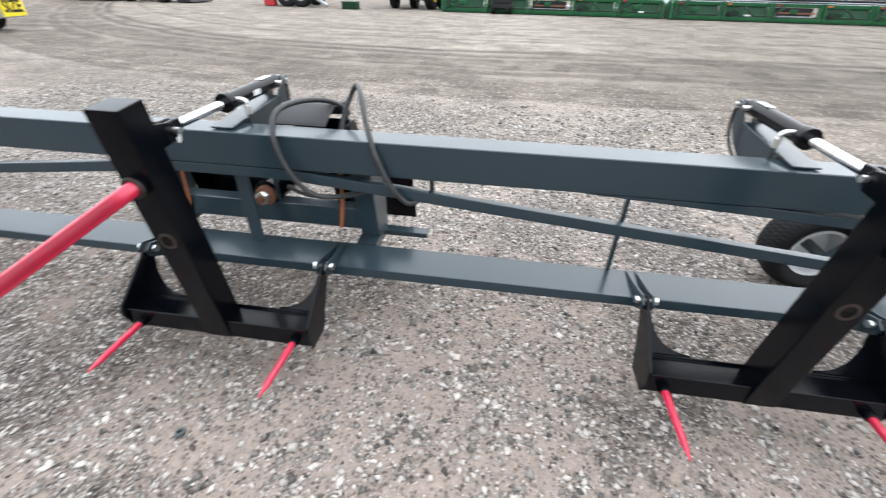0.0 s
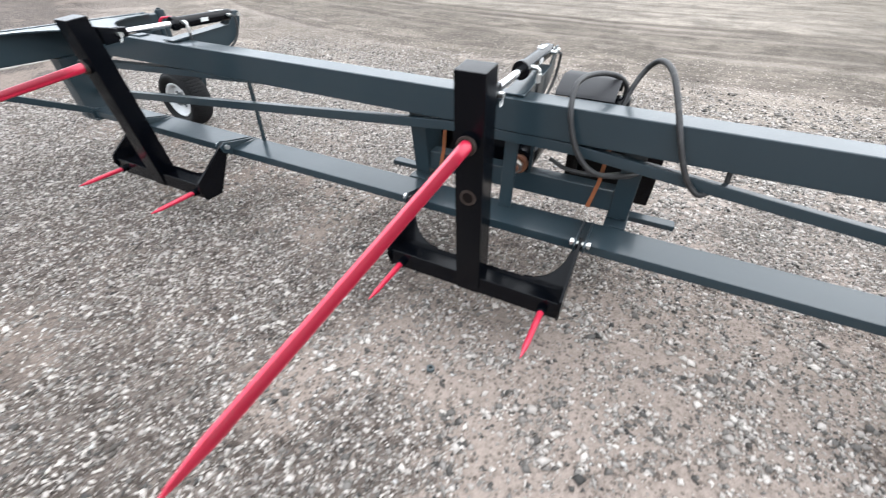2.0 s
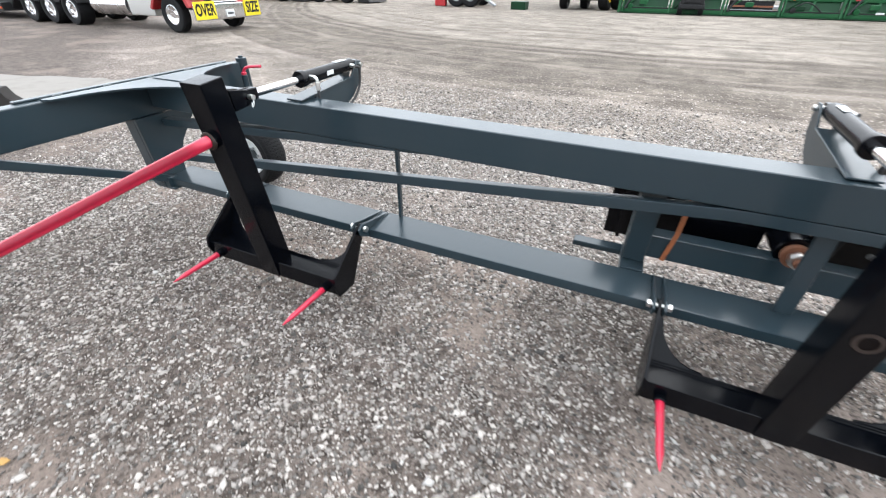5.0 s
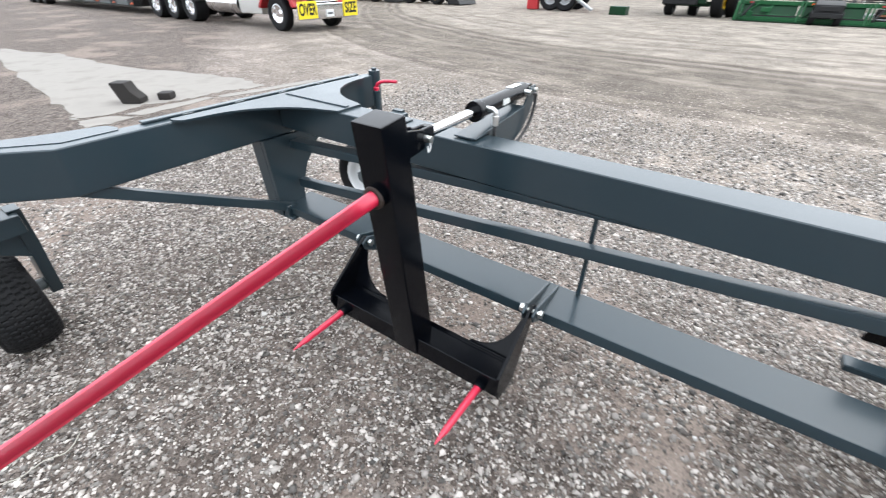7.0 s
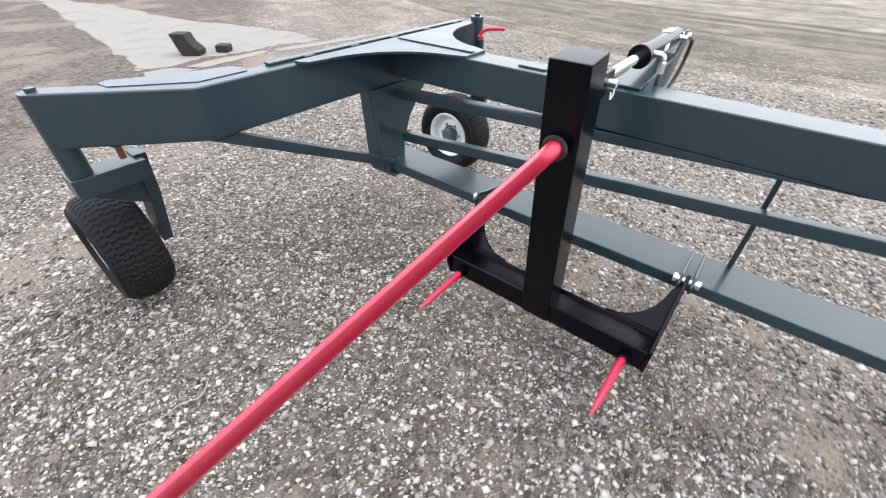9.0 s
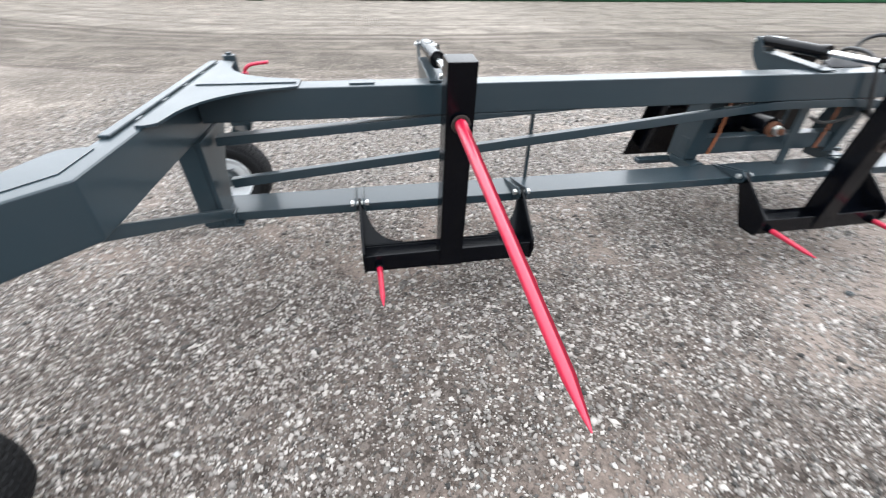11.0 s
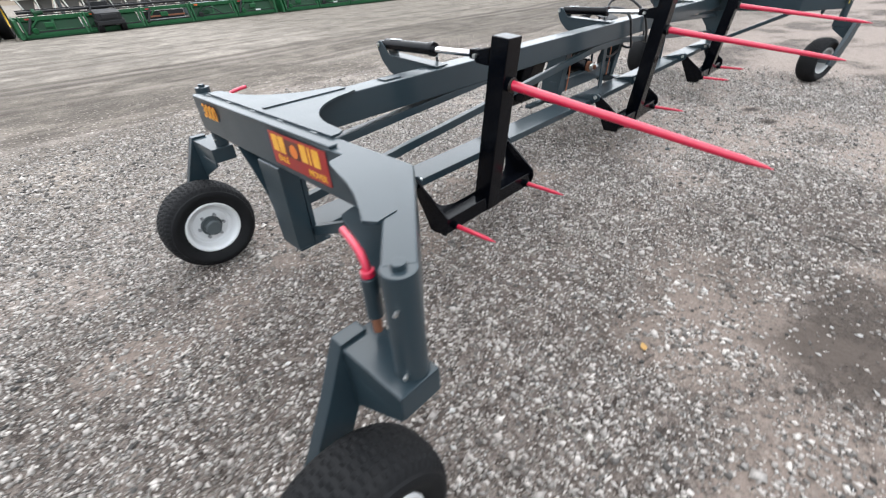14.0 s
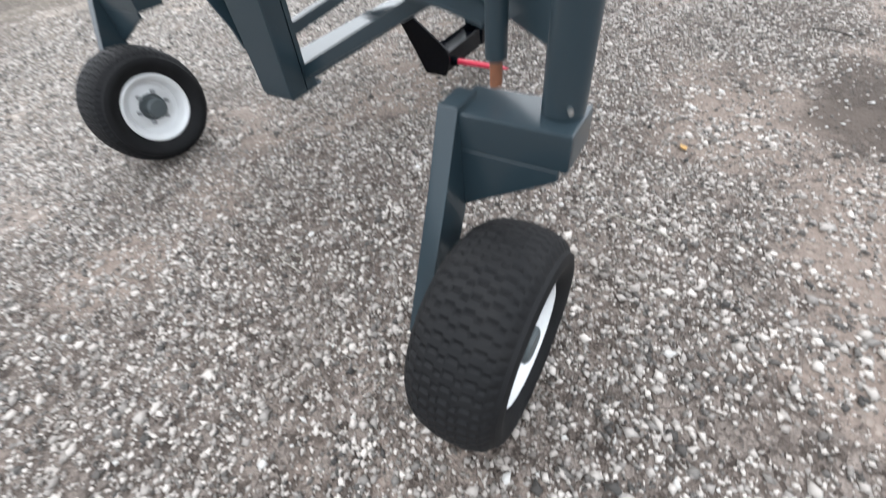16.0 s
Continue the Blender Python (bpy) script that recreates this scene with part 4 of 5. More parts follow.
# ---------- centre hitch ----------
def centre_hitch():
    frame_part = part("hitch_frame", rounded(box(B(), -0.64, 0.64, 0.66, 0.75, 0.545, 0.665), 0.009, 2), GREY, mover, "grey welded pivot frame in the middle")
    for x in (-0.585, 0.60):
        side_plate = [(0.655, 0.512), (0.58, MAIN_Z0 - 0.001), (0.74, MAIN_Z0 - 0.001), (0.83, 0.70), (0.84, 0.477), (0.80, 0.512)]
        part("side_plate", rounded(prism(B(), side_plate, "x", x - 0.05, x + 0.05), 0.004, 1), GREY, frame_part)
        part("tie_bar", rounded(box(B(), x - 0.055, x + 0.055, 0.576, 0.80, 0.452, 0.512), 0.006, 2), GREY, frame_part)
    for x in (-0.75, 0.755):
        part("foot_bar", rounded(box(B(), x - 0.14, x + 0.14, 0.78, 0.85, 0.445, 0.475), 0.004, 1), GREY, frame_part)
    part("front_upright", rounded(box(B(), -0.02, 0.052, 0.508, 0.522, LOW_Z, MAIN_Z0), 0.003, 1), GREY, frame_part)
    part("back_tube", rounded(box(B(), -0.53, 0.54, 0.93, 1.02, 0.79, 0.90), 0.008, 2), BLACK, frame_part, "black tube carrying the attachment plates")
    part("pivot_block", rounded(box(B(), -0.40, -0.06, 0.84, 0.93, 0.60, 0.90), 0.01, 2), BLACK, frame_part)
    part("pivot_housing", rounded(rod(B(), (0.02, 0.655, 0.70), (0.02, 0.685, 0.70), 0.054, n=28), 0.005, 2), RUST, frame_part, "rusty pivot boss")
    part("pivot_tube", rounded(rod(B(), (0.02, 0.685, 0.70), (0.02, 0.98, 0.70), 0.075, n=24), 0.005, 1), BLACK, frame_part)
    part("pivot_web", rounded(box(B(), 0.078, 0.096, 0.672, 0.69, 0.66, 0.835), 0.003, 1), GREY, frame_part)
    part("pivot_bolt", rounded(rod(B(), (0.02, 0.592, 0.70), (0.02, 0.66, 0.70), 0.021, n=16), 0.003, 1), RUST, frame_part)
    part("pivot_nut", rounded(rod(B(), (0.02, 0.615, 0.70), (0.02, 0.652, 0.70), 0.038, n=6), 0.004, 1), ZINC, frame_part, "large zinc hexagon nut")
    # quick-attach plates for the loader
    tilt = pose(0, 1.10, 0.64) @ Matrix.Rotation(radians(17), 4, "X")
    for x in (-0.48, 0.48):
        part("attach_plate", rounded(box(B(), x - 0.27, x + 0.27, -0.008, 0.008, -0.30, 0.26, tilt), 0.004, 1), BLACK, frame_part, "black loader attachment plate")
        part("plate_rib", rounded(box(B(), x - 0.20, x - 0.18, -0.13, -0.008, -0.20, 0.22, tilt), 0.003, 1), BLACK, frame_part)
    part("attach_lip", rounded(box(B(), -0.75, 0.75, -0.05, 0.02, 0.262, 0.282, tilt), 0.004, 1), BLACK, frame_part)
    for x in (-0.44, 0.46):
        part("strap", rounded(sweep(B(), [(x + 0.012, 0.652, 0.90), (x + 0.004, 0.648, 0.70), (x - 0.022, 0.650, 0.548)], oblong(0.021, 0.005), up=Vector((0, 1, 0.1))), 0.001, 1), STRAP, frame_part, "faded orange strap")
    # guard over the hydraulic motor behind the beam
    prof = [(0.615, 1.118), (0.63, 1.130), (0.76, 1.178), (0.92, 1.160), (0.97, 1.08), (0.962, 1.078), (0.914, 1.152), (0.76, 1.170), (0.633, 1.122), (0.62, 1.112)]
    part("motor_guard", prism(B(), prof, "x", 0.165, 0.44), GUARD, frame_part, "bent dark grey sheet guard")
    part("hydraulic_motor", rounded(rod(B(), (0.20, 0.83, 1.02), (0.50, 0.83, 1.02), 0.072, n=24), 0.008, 2), BLACK, frame_part, "round black hydraulic motor")
    part("motor_mount", rounded(box(B(), 0.20, 0.42, 0.66, 0.90, 0.90, 0.955), 0.005, 1), BLACK, frame_part)


centre_hitch()


def hose(points, r=0.0125):
    part("hydraulic_hose", sweep(B(), spline(points, 10), circle(r, 12), up=Vector((0.31, 0.3, 0.9))), HOSE, mover, "black rubber hydraulic hose")


hose([(0.47, 0.84, 1.08), (0.455, 0.83, 1.15), (0.40, 0.76, 1.20), (0.325, 0.64, 1.222), (0.28, 0.50, 1.21), (0.285, 0.42, 1.13), (0.312, 0.405, 1.03), (0.355, 0.405, 0.94), (0.41, 0.415, 0.875), (0.48, 0.445, 0.84), (0.60, 0.55, 0.82), (0.66, 0.66, 0.84)])
hose([(0.47, 0.72, 1.06), (0.49, 0.76, 1.15), (0.53, 0.78, 1.24), (0.58, 0.72, 1.29), (0.635, 0.60, 1.275), (0.685, 0.49, 1.19), (0.725, 0.435, 1.095), (0.765, 0.42, 1.0), (0.80, 0.42, 0.93), (0.835, 0.43, 0.88), (0.88, 0.44, 0.845), (0.93, 0.50, 0.85)])
part("hose_stub", rounded(rod(B(), (0.965, 0.515, MAIN_Z0 + 0.002), (0.972, 0.512, 0.868), 0.011, n=12), 0.002, 1), HOSE, mover, "short hose end hanging below the beam")
hose([(0.20, 0.60, 0.80), (0.30, 0.60, 0.76), (0.45, 0.61, 0.76), (0.60, 0.62, 0.80)], 0.011)


# ---------- decals on the end beam ----------
def text_mesh(body, size, thickness, bold=0.0):
    cu = bpy.data.curves.new(body, "FONT")
    cu.body, cu.size, cu.extrude, cu.offset = body, size, thickness, bold
    cu.align_x, cu.align_y = "CENTER", "CENTER"
    ob = bpy.data.objects.new(body, cu)
    scene.collection.objects.link(ob)
    bpy.context.view_layer.update()
    me = bpy.data.meshes.new_from_object(ob.evaluated_get(bpy.context.evaluated_depsgraph_get()))
    bpy.data.objects.remove(ob)
    return me


def lettering(name, body, size, mat, at, parent, label, bold=0.0, stretch=1.0):
    me = text_mesh(body, size, 0.0008, bold)
    me.materials.clear()
    me.materials.append(mat)
    ob = new(name, me)
    ob.parent = parent
    ob.matrix_parent_inverse = parent.matrix_world.inverted() if parent.type != "EMPTY" else Matrix.Identity(4)
    ob.matrix_basis = at @ Matrix.Diagonal((stretch, 1, 1, 1))
    return tagged(ob, label)


FACE = -END_X - 0.0485
decal = part("decal", rounded(box(B(), FACE + 0.0005, FACE + 0.002, -0.165, 0.285, 0.955, 1.103), 0.0003, 1), STICKER_RED, mover, "dark red maker's decal with yellow marks")


def bar(y0, y1, z0, z1, mat=STICKER_YELLOW, name="decal_mark"):
    part(name, box(B(), FACE - 0.0008, FACE + 0.0002, y0, y1, z0, z1), mat, decal)


# maker's mark as plain shapes
for y, w in ((0.262, 0.048), (0.205, 0.048), (0.028, 0.048), (-0.032, 0.016), (-0.062, 0.05)):
    bar(y - w, y, 1.018, 1.092)
bar(0.150, 0.040, 1.012, 1.088, STICKER_BROWN)
part("decal_mark", rod(B(), (FACE - 0.0008, 0.085, 1.045), (FACE - 0.0014, 0.085, 1.045), 0.030, n=20), STICKER_ORANGE, decal)
lettering("decal_word", "BALE", 0.040, STICKER_YELLOW, pose(FACE - 0.0003, 0.195, 0.988, 90, 0, -90), decal, "yellow word", 0.0006)
lettering("decal_word", "MOVER", 0.040, STICKER_YELLOW, pose(FACE - 0.0003, -0.075, 0.980, 90, 0, -90), decal, "yellow word", 0.0006)
number = lettering("number_decal", "3000", 0.104, STICKER_ORANGE, pose(FACE + 0.0135, 1.005, 1.052, 90, 0, -90), mover, "orange and yellow number decal", 0.003, 0.92)
lettering("digits", "3000", 0.104, STICKER_YELLOW, pose(FACE + 0.0116, 1.005, 1.052, 90, 0, -90), number, "yellow digits", -0.0005, 0.92)


# ---------- marks on the ground near the machine ----------
def loose_thing(name, bm, mat, label, category, group=""):
    return tagged(part(name, bm, mat, None), label, category, group)


rng = random.Random(4)
bm = B()
lathe(bm, [(0.012, -0.008), (0.022, -0.008), (0.022, 0.008), (0.012, 0.008), (0.012, -0.008)], 6)
bmesh.ops.transform(bm, matrix=Matrix.Translation((-0.017, -0.322, 0.012)) @ Matrix.Rotation(radians(82), 4, "X"), verts=bm.verts[:])
loose_thing("hex_nut", bm, HUB, "dropped grey hexagon nut on the gravel", "nut")


def stalk(points, mat, r, name, label):
    pts = [(x, y, 0.012 + 0.005 * math.sin(9 * i + x)) for i, (x, y) in enumerate(points)]
    loose_thing(name, sweep(B(), spline(pts, 5), circle(r, 6)), mat, label, name)


stalk([(-3.455, -1.265), (-3.42, -1.20), (-3.415, -1.117), (-3.395, -1.06), (-3.399, -1.022), (-3.447, -0.985)], STRAW, 0.0026, "straw", "bent pale straw stalk on the gravel")
stalk([(-4.236, 0.035), (-4.24, -0.009), (-4.235, 0.06), (-4.223, 0.116), (-4.185, 0.10), (-4.176, 0.09), (-4.178, 0.044), (-4.20, 0.02)], STRAW, 0.002, "straw", "looped pale straw stalk on the gravel")
for ends in (((-1.02, -1.696), (-1.105, -1.91)), ((-3.395, 0.165), (-3.5, 0.05)), ((-2.275, -0.30), (-2.222, -0.405))):
    (x0, y0), (x1, y1) = ends
    stalk([(x0, y0), (x0 * 0.5 + x1 * 0.5 + 0.006, y0 * 0.5 + y1 * 0.5 - 0.004), (x1, y1)], TWIG, 0.0045, "twig", "thin dark twig on the gravel")
bm = prism(B(), [(-0.03, 0.0), (-0.012, 0.018), (0.008, 0.014), (0.028, 0.004), (0.014, -0.013), (-0.008, -0.016)], "z", 0.0, 0.003)
bmesh.ops.transform(bm, matrix=pose(-2.785, -1.185, 0.012, 8, 5, 30), verts=bm.verts[:])
loose_thing("fallen_leaf", bm, LEAFDRY, "small dry ochre leaf on the gravel", "leaf")
for (x, y, r) in ((-3.443, -0.057, 0.017), (-2.375, -1.168, 0.018), (-4.053, 0.108, 0.016)):
    bm = B()
    bmesh.ops.create_icosphere(bm, subdivisions=1, radius=r, matrix=pose(x, y, r * 0.5, 0, 0, x * 50) @ Matrix.Diagonal((1.2, 0.9, 0.6, 1)))
    for v in bm.verts:
        v.co += Vector([rng.uniform(-0.15, 0.15) * r for _ in range(3)])
    loose_thing("pebble", bm, PEBBLE, "bright pale pebble lying in the gravel", "pebble", "pale pebbles")

# worn concrete slab with broken edges, and old timber blocks on it
edge = [(-17.5, 1.85), (-16.3, 1.72), (-13.4, 1.40), (-10.05, 0.99), (-9.2, 0.90), (-8.86, 0.84), (-8.80, 1.25), (-8.92, 1.7), (-8.74, 2.3), (-8.80, 3.0), (-8.55, 3.6), (-9.4, 3.75), (-10.8, 3.4), (-11.8, 3.1), (-13.4, 2.85), (-15.6, 2.75), (-16.5, 2.3), (-17.5, 2.3)]
fine = []
for i, p in enumerate(edge):
    q = edge[(i + 1) % len(edge)]
    for k in range(6):
        t = k / 6
        fine.append((p[0] + (q[0] - p[0]) * t + rng.uniform(-0.06, 0.06), p[1] + (q[1] - p[1]) * t + rng.uniform(-0.06, 0.06)))
tagged(part("concrete_slab", prism(B(), fine, "z", -0.05, 0.005), CONCRETE, None, smooth=False), "worn pale concrete slab flush with the gravel", "slab", kind="structure")
# broken strips that have parted from its edge
for piece in ([(-8.74, 0.82), (-8.34, 0.75), (-8.26, 1.02), (-8.33, 1.40), (-8.62, 1.22)], [(-8.60, 1.32), (-8.36, 1.48), (-8.40, 2.05), (-8.46, 2.62), (-8.60, 2.55), (-8.66, 1.95)], [(-8.56, 2.72), (-8.38, 2.70), (-8.24, 3.5), (-8.10, 4.6), (-8.34, 4.4), (-8.46, 3.4)]):
    ragged = []
    for i, p in enumerate(piece):
        q = piece[(i + 1) % len(piece)]
        ragged += [(p[0] + (q[0] - p[0]) * t + rng.uniform(-0.025, 0.025), p[1] + (q[1] - p[1]) * t + rng.uniform(-0.025, 0.025)) for t in (0, 0.25, 0.5, 0.75)]
    tagged(part("concrete_fragment", prism(B(), ragged, "z", -0.05, 0.007), CONCRETE, None, smooth=False), "broken pale concrete strip beside the slab", "slab", "slab fragments", "structure")
bm = rounded(prism(B(), [(-0.10, 0.0), (-0.15, 0.14), (-0.20, 0.30), (0.03, 0.30), (0.08, 0.18), (0.19, 0.08), (0.18, 0.0)], "y", -0.11, 0.11), 0.02, 2)
bmesh.ops.transform(bm, matrix=pose(-9.2, 1.72, 0.005, 0, 0, 35), verts=bm.verts[:])
loose_thing("timber_block", bm, TIMBER, "dark weathered timber block standing on the slab", "timber")
loose_thing("timber_block", rounded(box(B(), -0.10, 0.10, -0.10, 0.10, 0.0, 0.11, pose(-9.02, 2.15, 0.0, 0, 0, 40)), 0.03, 2), TIMBER, "small dark broken timber piece on the slab", "timber")


# ---------- machinery along the yard ----------
def plain_wheel(name, parent, x, y, r, w, rim_mat, axis=0, label=""):
    """Farm or road tyre with lugs and a dished rim."""
    m = Matrix.Translation((x, y, r)) @ Matrix.Rotation(radians(axis), 4, "Z")
    bm = lathe(B(), [(r * 0.55, -w * 0.42), (r * 0.72, -w * 0.5), (r * 0.92, -w * 0.48), (r, -w * 0.36), (r, w * 0.36), (r * 0.92, w * 0.48), (r * 0.72, w * 0.5), (r * 0.55, w * 0.42)], 36, m)
    ob = part(name, bm, RUBBER, parent, label)
    rim = lathe(B(), [(r * 0.56, w * 0.4), (r * 0.57, -w * 0.42), (r * 0.52, -w * 0.43), (r * 0.46, -w * 0.22), (r * 0.26, -w * 0.18), (r * 0.2, -w * 0.3), (0, -w * 0.3)], 30, m)
    part("rim", rim, rim_mat, ob)
    back = lathe(B(), [(0, w * 0.3), (r * 0.2, w * 0.3), (r * 0.5, w * 0.2), (r * 0.56, w * 0.42)], 30, m)
    part("rim", back, rim_mat, ob)
    return ob


def header(x0, x1, y, top, paint, dark, label, group="harvest headers"):
    """A low combine header parked on the ground, seen from behind."""
    h = thing("combine_header", (0, 0, 0), label, "combine header", group)
    frame_tube = part("frame_tube", rounded(box(B(), x0, x1, y - 0.10, y + 0.06, top - 0.16, top), 0.02, 2), paint, h)
    part("lower_beam", rounded(box(B(), x0, x1, y - 0.35, y - 0.05, 0.06, 0.24), 0.03, 2), paint, h)
    part("skid_plate", rounded(box(B(), x0, x1, y - 0.45, y + 0.9, 0.02, 0.06), 0.01, 1), dark, h)
    n = max(3, round((x1 - x0) / 2.3))
    for i in range(n):
        a, b = x0 + (x1 - x0) * i / n, x0 + (x1 - x0) * (i + 1) / n
        lean = [(y - 0.30, 0.24), (y - 0.02, top - 0.14), (y + 0.02, top - 0.14), (y - 0.26, 0.24)]
        if i != n // 2:
            # set-back panels take the second colour, dark green on the green headers
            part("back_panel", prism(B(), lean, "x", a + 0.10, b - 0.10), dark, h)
            part("panel_rib", rounded(sweep(B(), [(a + 0.3, y - 0.30, 0.30), (b - 0.3, y - 0.30, 0.30)], oblong(0.05, 0.06)), 0.008, 1), paint, h)
            part("panel_rib", rounded(sweep(B(), [((a + b) / 2, y - 0.31, 0.24), ((a + b) / 2 + 0.1, y - 0.06, top - 0.14)], oblong(0.10, 0.05)), 0.008, 1), paint, h)
            part("gearbox", rounded(rod(B(), (a + 0.5, y - 0.40, 0.32), (a + 0.5, y - 0.25, 0.34), 0.12, n=14), 0.02, 1), FARBLACK if i % 2 else paint, h)
        else:
            # black sheet put in for the shade inside the feeder opening
            part("opening_shade", rounded(box(B(), a + 0.25, b - 0.25, y - 0.02, y + 0.05, 0.22, top - 0.18), 0.01, 1), FARBLACK, h)
            for z in (0.26, 0.42):
                part("opening_bar", box(B(), a + 0.3, b - 0.3, y - 0.34, y - 0.30, z, z + 0.07), FARGREY if z < 0.3 else RUST, h)
        part("upright", rounded(prism(B(), [(y - 0.42, 0.06), (y - 0.16, top + 0.02), (y + 0.02, top + 0.02), (y - 0.12, 0.06)], "x", a - 0.05, a + 0.05), 0.01, 1), paint, h)
        part("brace", rounded(sweep(B(), [(a + 0.15, y - 0.36, 0.22), (a + 0.75, y - 0.14, top - 0.12)], oblong(0.06, 0.06)), 0.008, 1), dark if i % 2 else paint, h)
        if i % 2:
            part("hydraulic_block", rounded(box(B(), a + 0.5, a + 0.95, y - 0.38, y - 0.28, 0.34, 0.52), 0.02, 1), dark, h)
            part("hose_loop", sweep(B(), spline([(a + 0.6, y - 0.36, 0.5), (a + 0.9, y - 0.42, 0.66), (a + 1.25, y - 0.38, 0.55), (a + 1.6, y - 0.34, 0.3)], 6), circle(0.025, 8)), FARBLACK, h)
        # knee bracket with a tilt cylinder beside every second upright
        part("knee_plate", rounded(prism(B(), [(y - 0.46, 0.10), (y - 0.40, 0.55), (y - 0.20, top + 0.05), (y - 0.10, top + 0.05), (y - 0.16, 0.5), (y - 0.20, 0.10)], "x", a + 0.10, a + 0.16), 0.008, 1), paint, h)
        if i % 2 == 0:
            part("tilt_cylinder", rod(B(), (a + 0.22, y - 0.44, 0.22), (a + 0.55, y - 0.22, top - 0.05), 0.045, n=10), FARBLACK, h)
            part("valve_cover", rounded(box(B(), a + 0.9, a + 1.25, y - 0.40, y - 0.30, 0.42, 0.62), 0.02, 1), paint, h)
        part("reflector", box(B(), a + 0.35, a + 0.52, y - 0.125, y - 0.105, top - 0.11, top - 0.05), ORANGE if i % 2 else FARRED, h)
        if i % 3 == 1:
            part("label_plate", box(B(), a + 1.2, a + 1.5, y - 0.37, y - 0.355, 0.26, 0.34), LABELWHITE, h)
    # slats and tines of the reel, and a black strip for the shadow at the panels' foot
    part("panel_shadow", rounded(box(B(), x0, x1, y - 0.34, y - 0.31, 0.24, 0.30), 0.006, 1), FARBLACK, h)
    for dy, dz in ((0.18, 0.05), (0.52, 0.24)):
        part("reel_bat", rod(B(), (x0 + 0.2, y + dy, top + dz), (x1 - 0.2, y + dy, top + dz), 0.022, n=8), FARBLACK, h)
    tines = B()
    for k in range(int((x1 - x0) / 0.22)):
        box(tines, x0 + 0.3 + 0.22 * k, x0 + 0.318 + 0.22 * k, y + 0.17, y + 0.185, top - 0.14, top + 0.05)
    tagged(part("tine_row", tines, FARBLACK, h, smooth=False), kind="stuff")
    # reel laid over the top
    part("reel_tube", rod(B(), (x0 + 0.2, y + 0.35, top + 0.16), (x1 - 0.2, y + 0.35, top + 0.16), 0.055, n=12), FARBLACK, h)
    for k in range(max(2, round((x1 - x0) / 5))):
        x = x0 + 0.8 + (x1 - x0 - 1.6) * k / max(1, round((x1 - x0) / 5) - 1)
        part("reel_arm", rounded(sweep(B(), [(x, y - 0.02, top), (x, y + 0.15, top + 0.22), (x, y + 0.4, top + 0.2)], oblong(0.12, 0.16)), 0.02, 1), paint, h)
        part("reel_bracket", rounded(rod(B(), (x - 0.06, y + 0.02, top + 0.1), (x + 0.3, y + 0.02, top + 0.14), 0.09, n=14), 0.02, 1), dark, h)
    for x in (x0 - 0.06, x1 + 0.06):
        part("end_shield", rounded(prism(B(), [(y - 0.5, 0.03), (y - 0.35, top * 0.9), (y + 0.1, top + 0.05), (y + 1.1, 0.5), (y + 1.3, 0.03)], "x", x - 0.05, x + 0.05), 0.02, 1), paint, h)
    return h


header(-2.7, 9.2, 26.1, 0.86, GREEN, DARKGREEN, "long green combine header parked on the gravel yard")
header(9.7, 21.8, 25.9, 0.86, GREEN, DARKGREEN, "long green combine header with orange reflectors on gravel")
header(22.4, 34.6, 25.8, 0.86, GREEN, DARKGREEN, "long green combine header at the yard's edge")
header(36.6, 57.0, 25.9, 1.18, FARBLACK, HUB, "black combine header with a red end shield")
header(58.2, 69.0, 26.2, 1.05, GREEN, DARKGREEN, "green combine header beyond the black one")
bm = prism(B(), [(35.2, 0.1), (35.9, 0.1), (38.0, 1.0), (37.7, 1.22), (36.9, 1.12), (35.3, 0.45)], "y", 25.2, 25.6)
loose_thing("header_shield", rounded(bm, 0.04, 2), FARRED, "bright red end shield leaning on a header", "shield")


def combine(at, turn):
    c = thing("combine_harvester", (0, 0, 0), "green combine harvester with yellow wheel rims", "combine", "combines")
    part("body", rounded(box(B(), -1.45, 1.0, 0.5, 6.5, 1.15, 3.2), 0.12, 3), GREEN, c)
    part("rear_hood", rounded(prism(B(), [(0.6, 2.9), (-0.1, 2.5), (-0.35, 1.5), (-0.1, 1.0), (0.6, 0.9)], "x", -1.35, 0.4), 0.06, 2), GREEN, c)
    for z in (1.25, 1.6, 1.95):
        part("louvre", rounded(box(B(), -1.25, 0.3, -0.40 + 0.12 * (z - 1.2), -0.25 + 0.12 * (z - 1.2), z, z + 0.16), 0.03, 1), DARKGREEN, c)
    part("chopper", rounded(box(B(), -1.3, 0.35, -0.1, 0.8, 0.55, 1.0), 0.05, 2), FARBLACK, c)
    part("rear_axle", rounded(box(B(), -1.4, 0.9, 0.9, 1.15, 0.45, 0.68), 0.03, 1), DARKGREEN, c)
    part("ladder", rounded(box(B(), 0.35, 0.75, 0.2, 0.32, 0.6, 2.2), 0.02, 1), DARKGREEN, c)
    part("belt_guard", rounded(prism(B(), [(0.9, 0.8), (3.2, 0.7), (3.4, 1.6), (1.0, 1.8)], "x", 1.0, 1.15), 0.04, 1), GREEN, c)
    plain_wheel("rear_wheel", c, -1.0, 1.0, 0.55, 0.45, FARBLACK, 88)
    plain_wheel("rear_wheel", c, 0.1, 1.6, 0.55, 0.45, FARBLACK, 88)
    plain_wheel("front_wheel", c, 1.35, 0.75, 0.86, 0.55, FARYELLOW, 81)
    plain_wheel("front_wheel", c, 1.95, 1.6, 0.86, 0.55, FARYELLOW, 81)
    c.matrix_basis = pose(*at, 0, 0, turn)
    return c


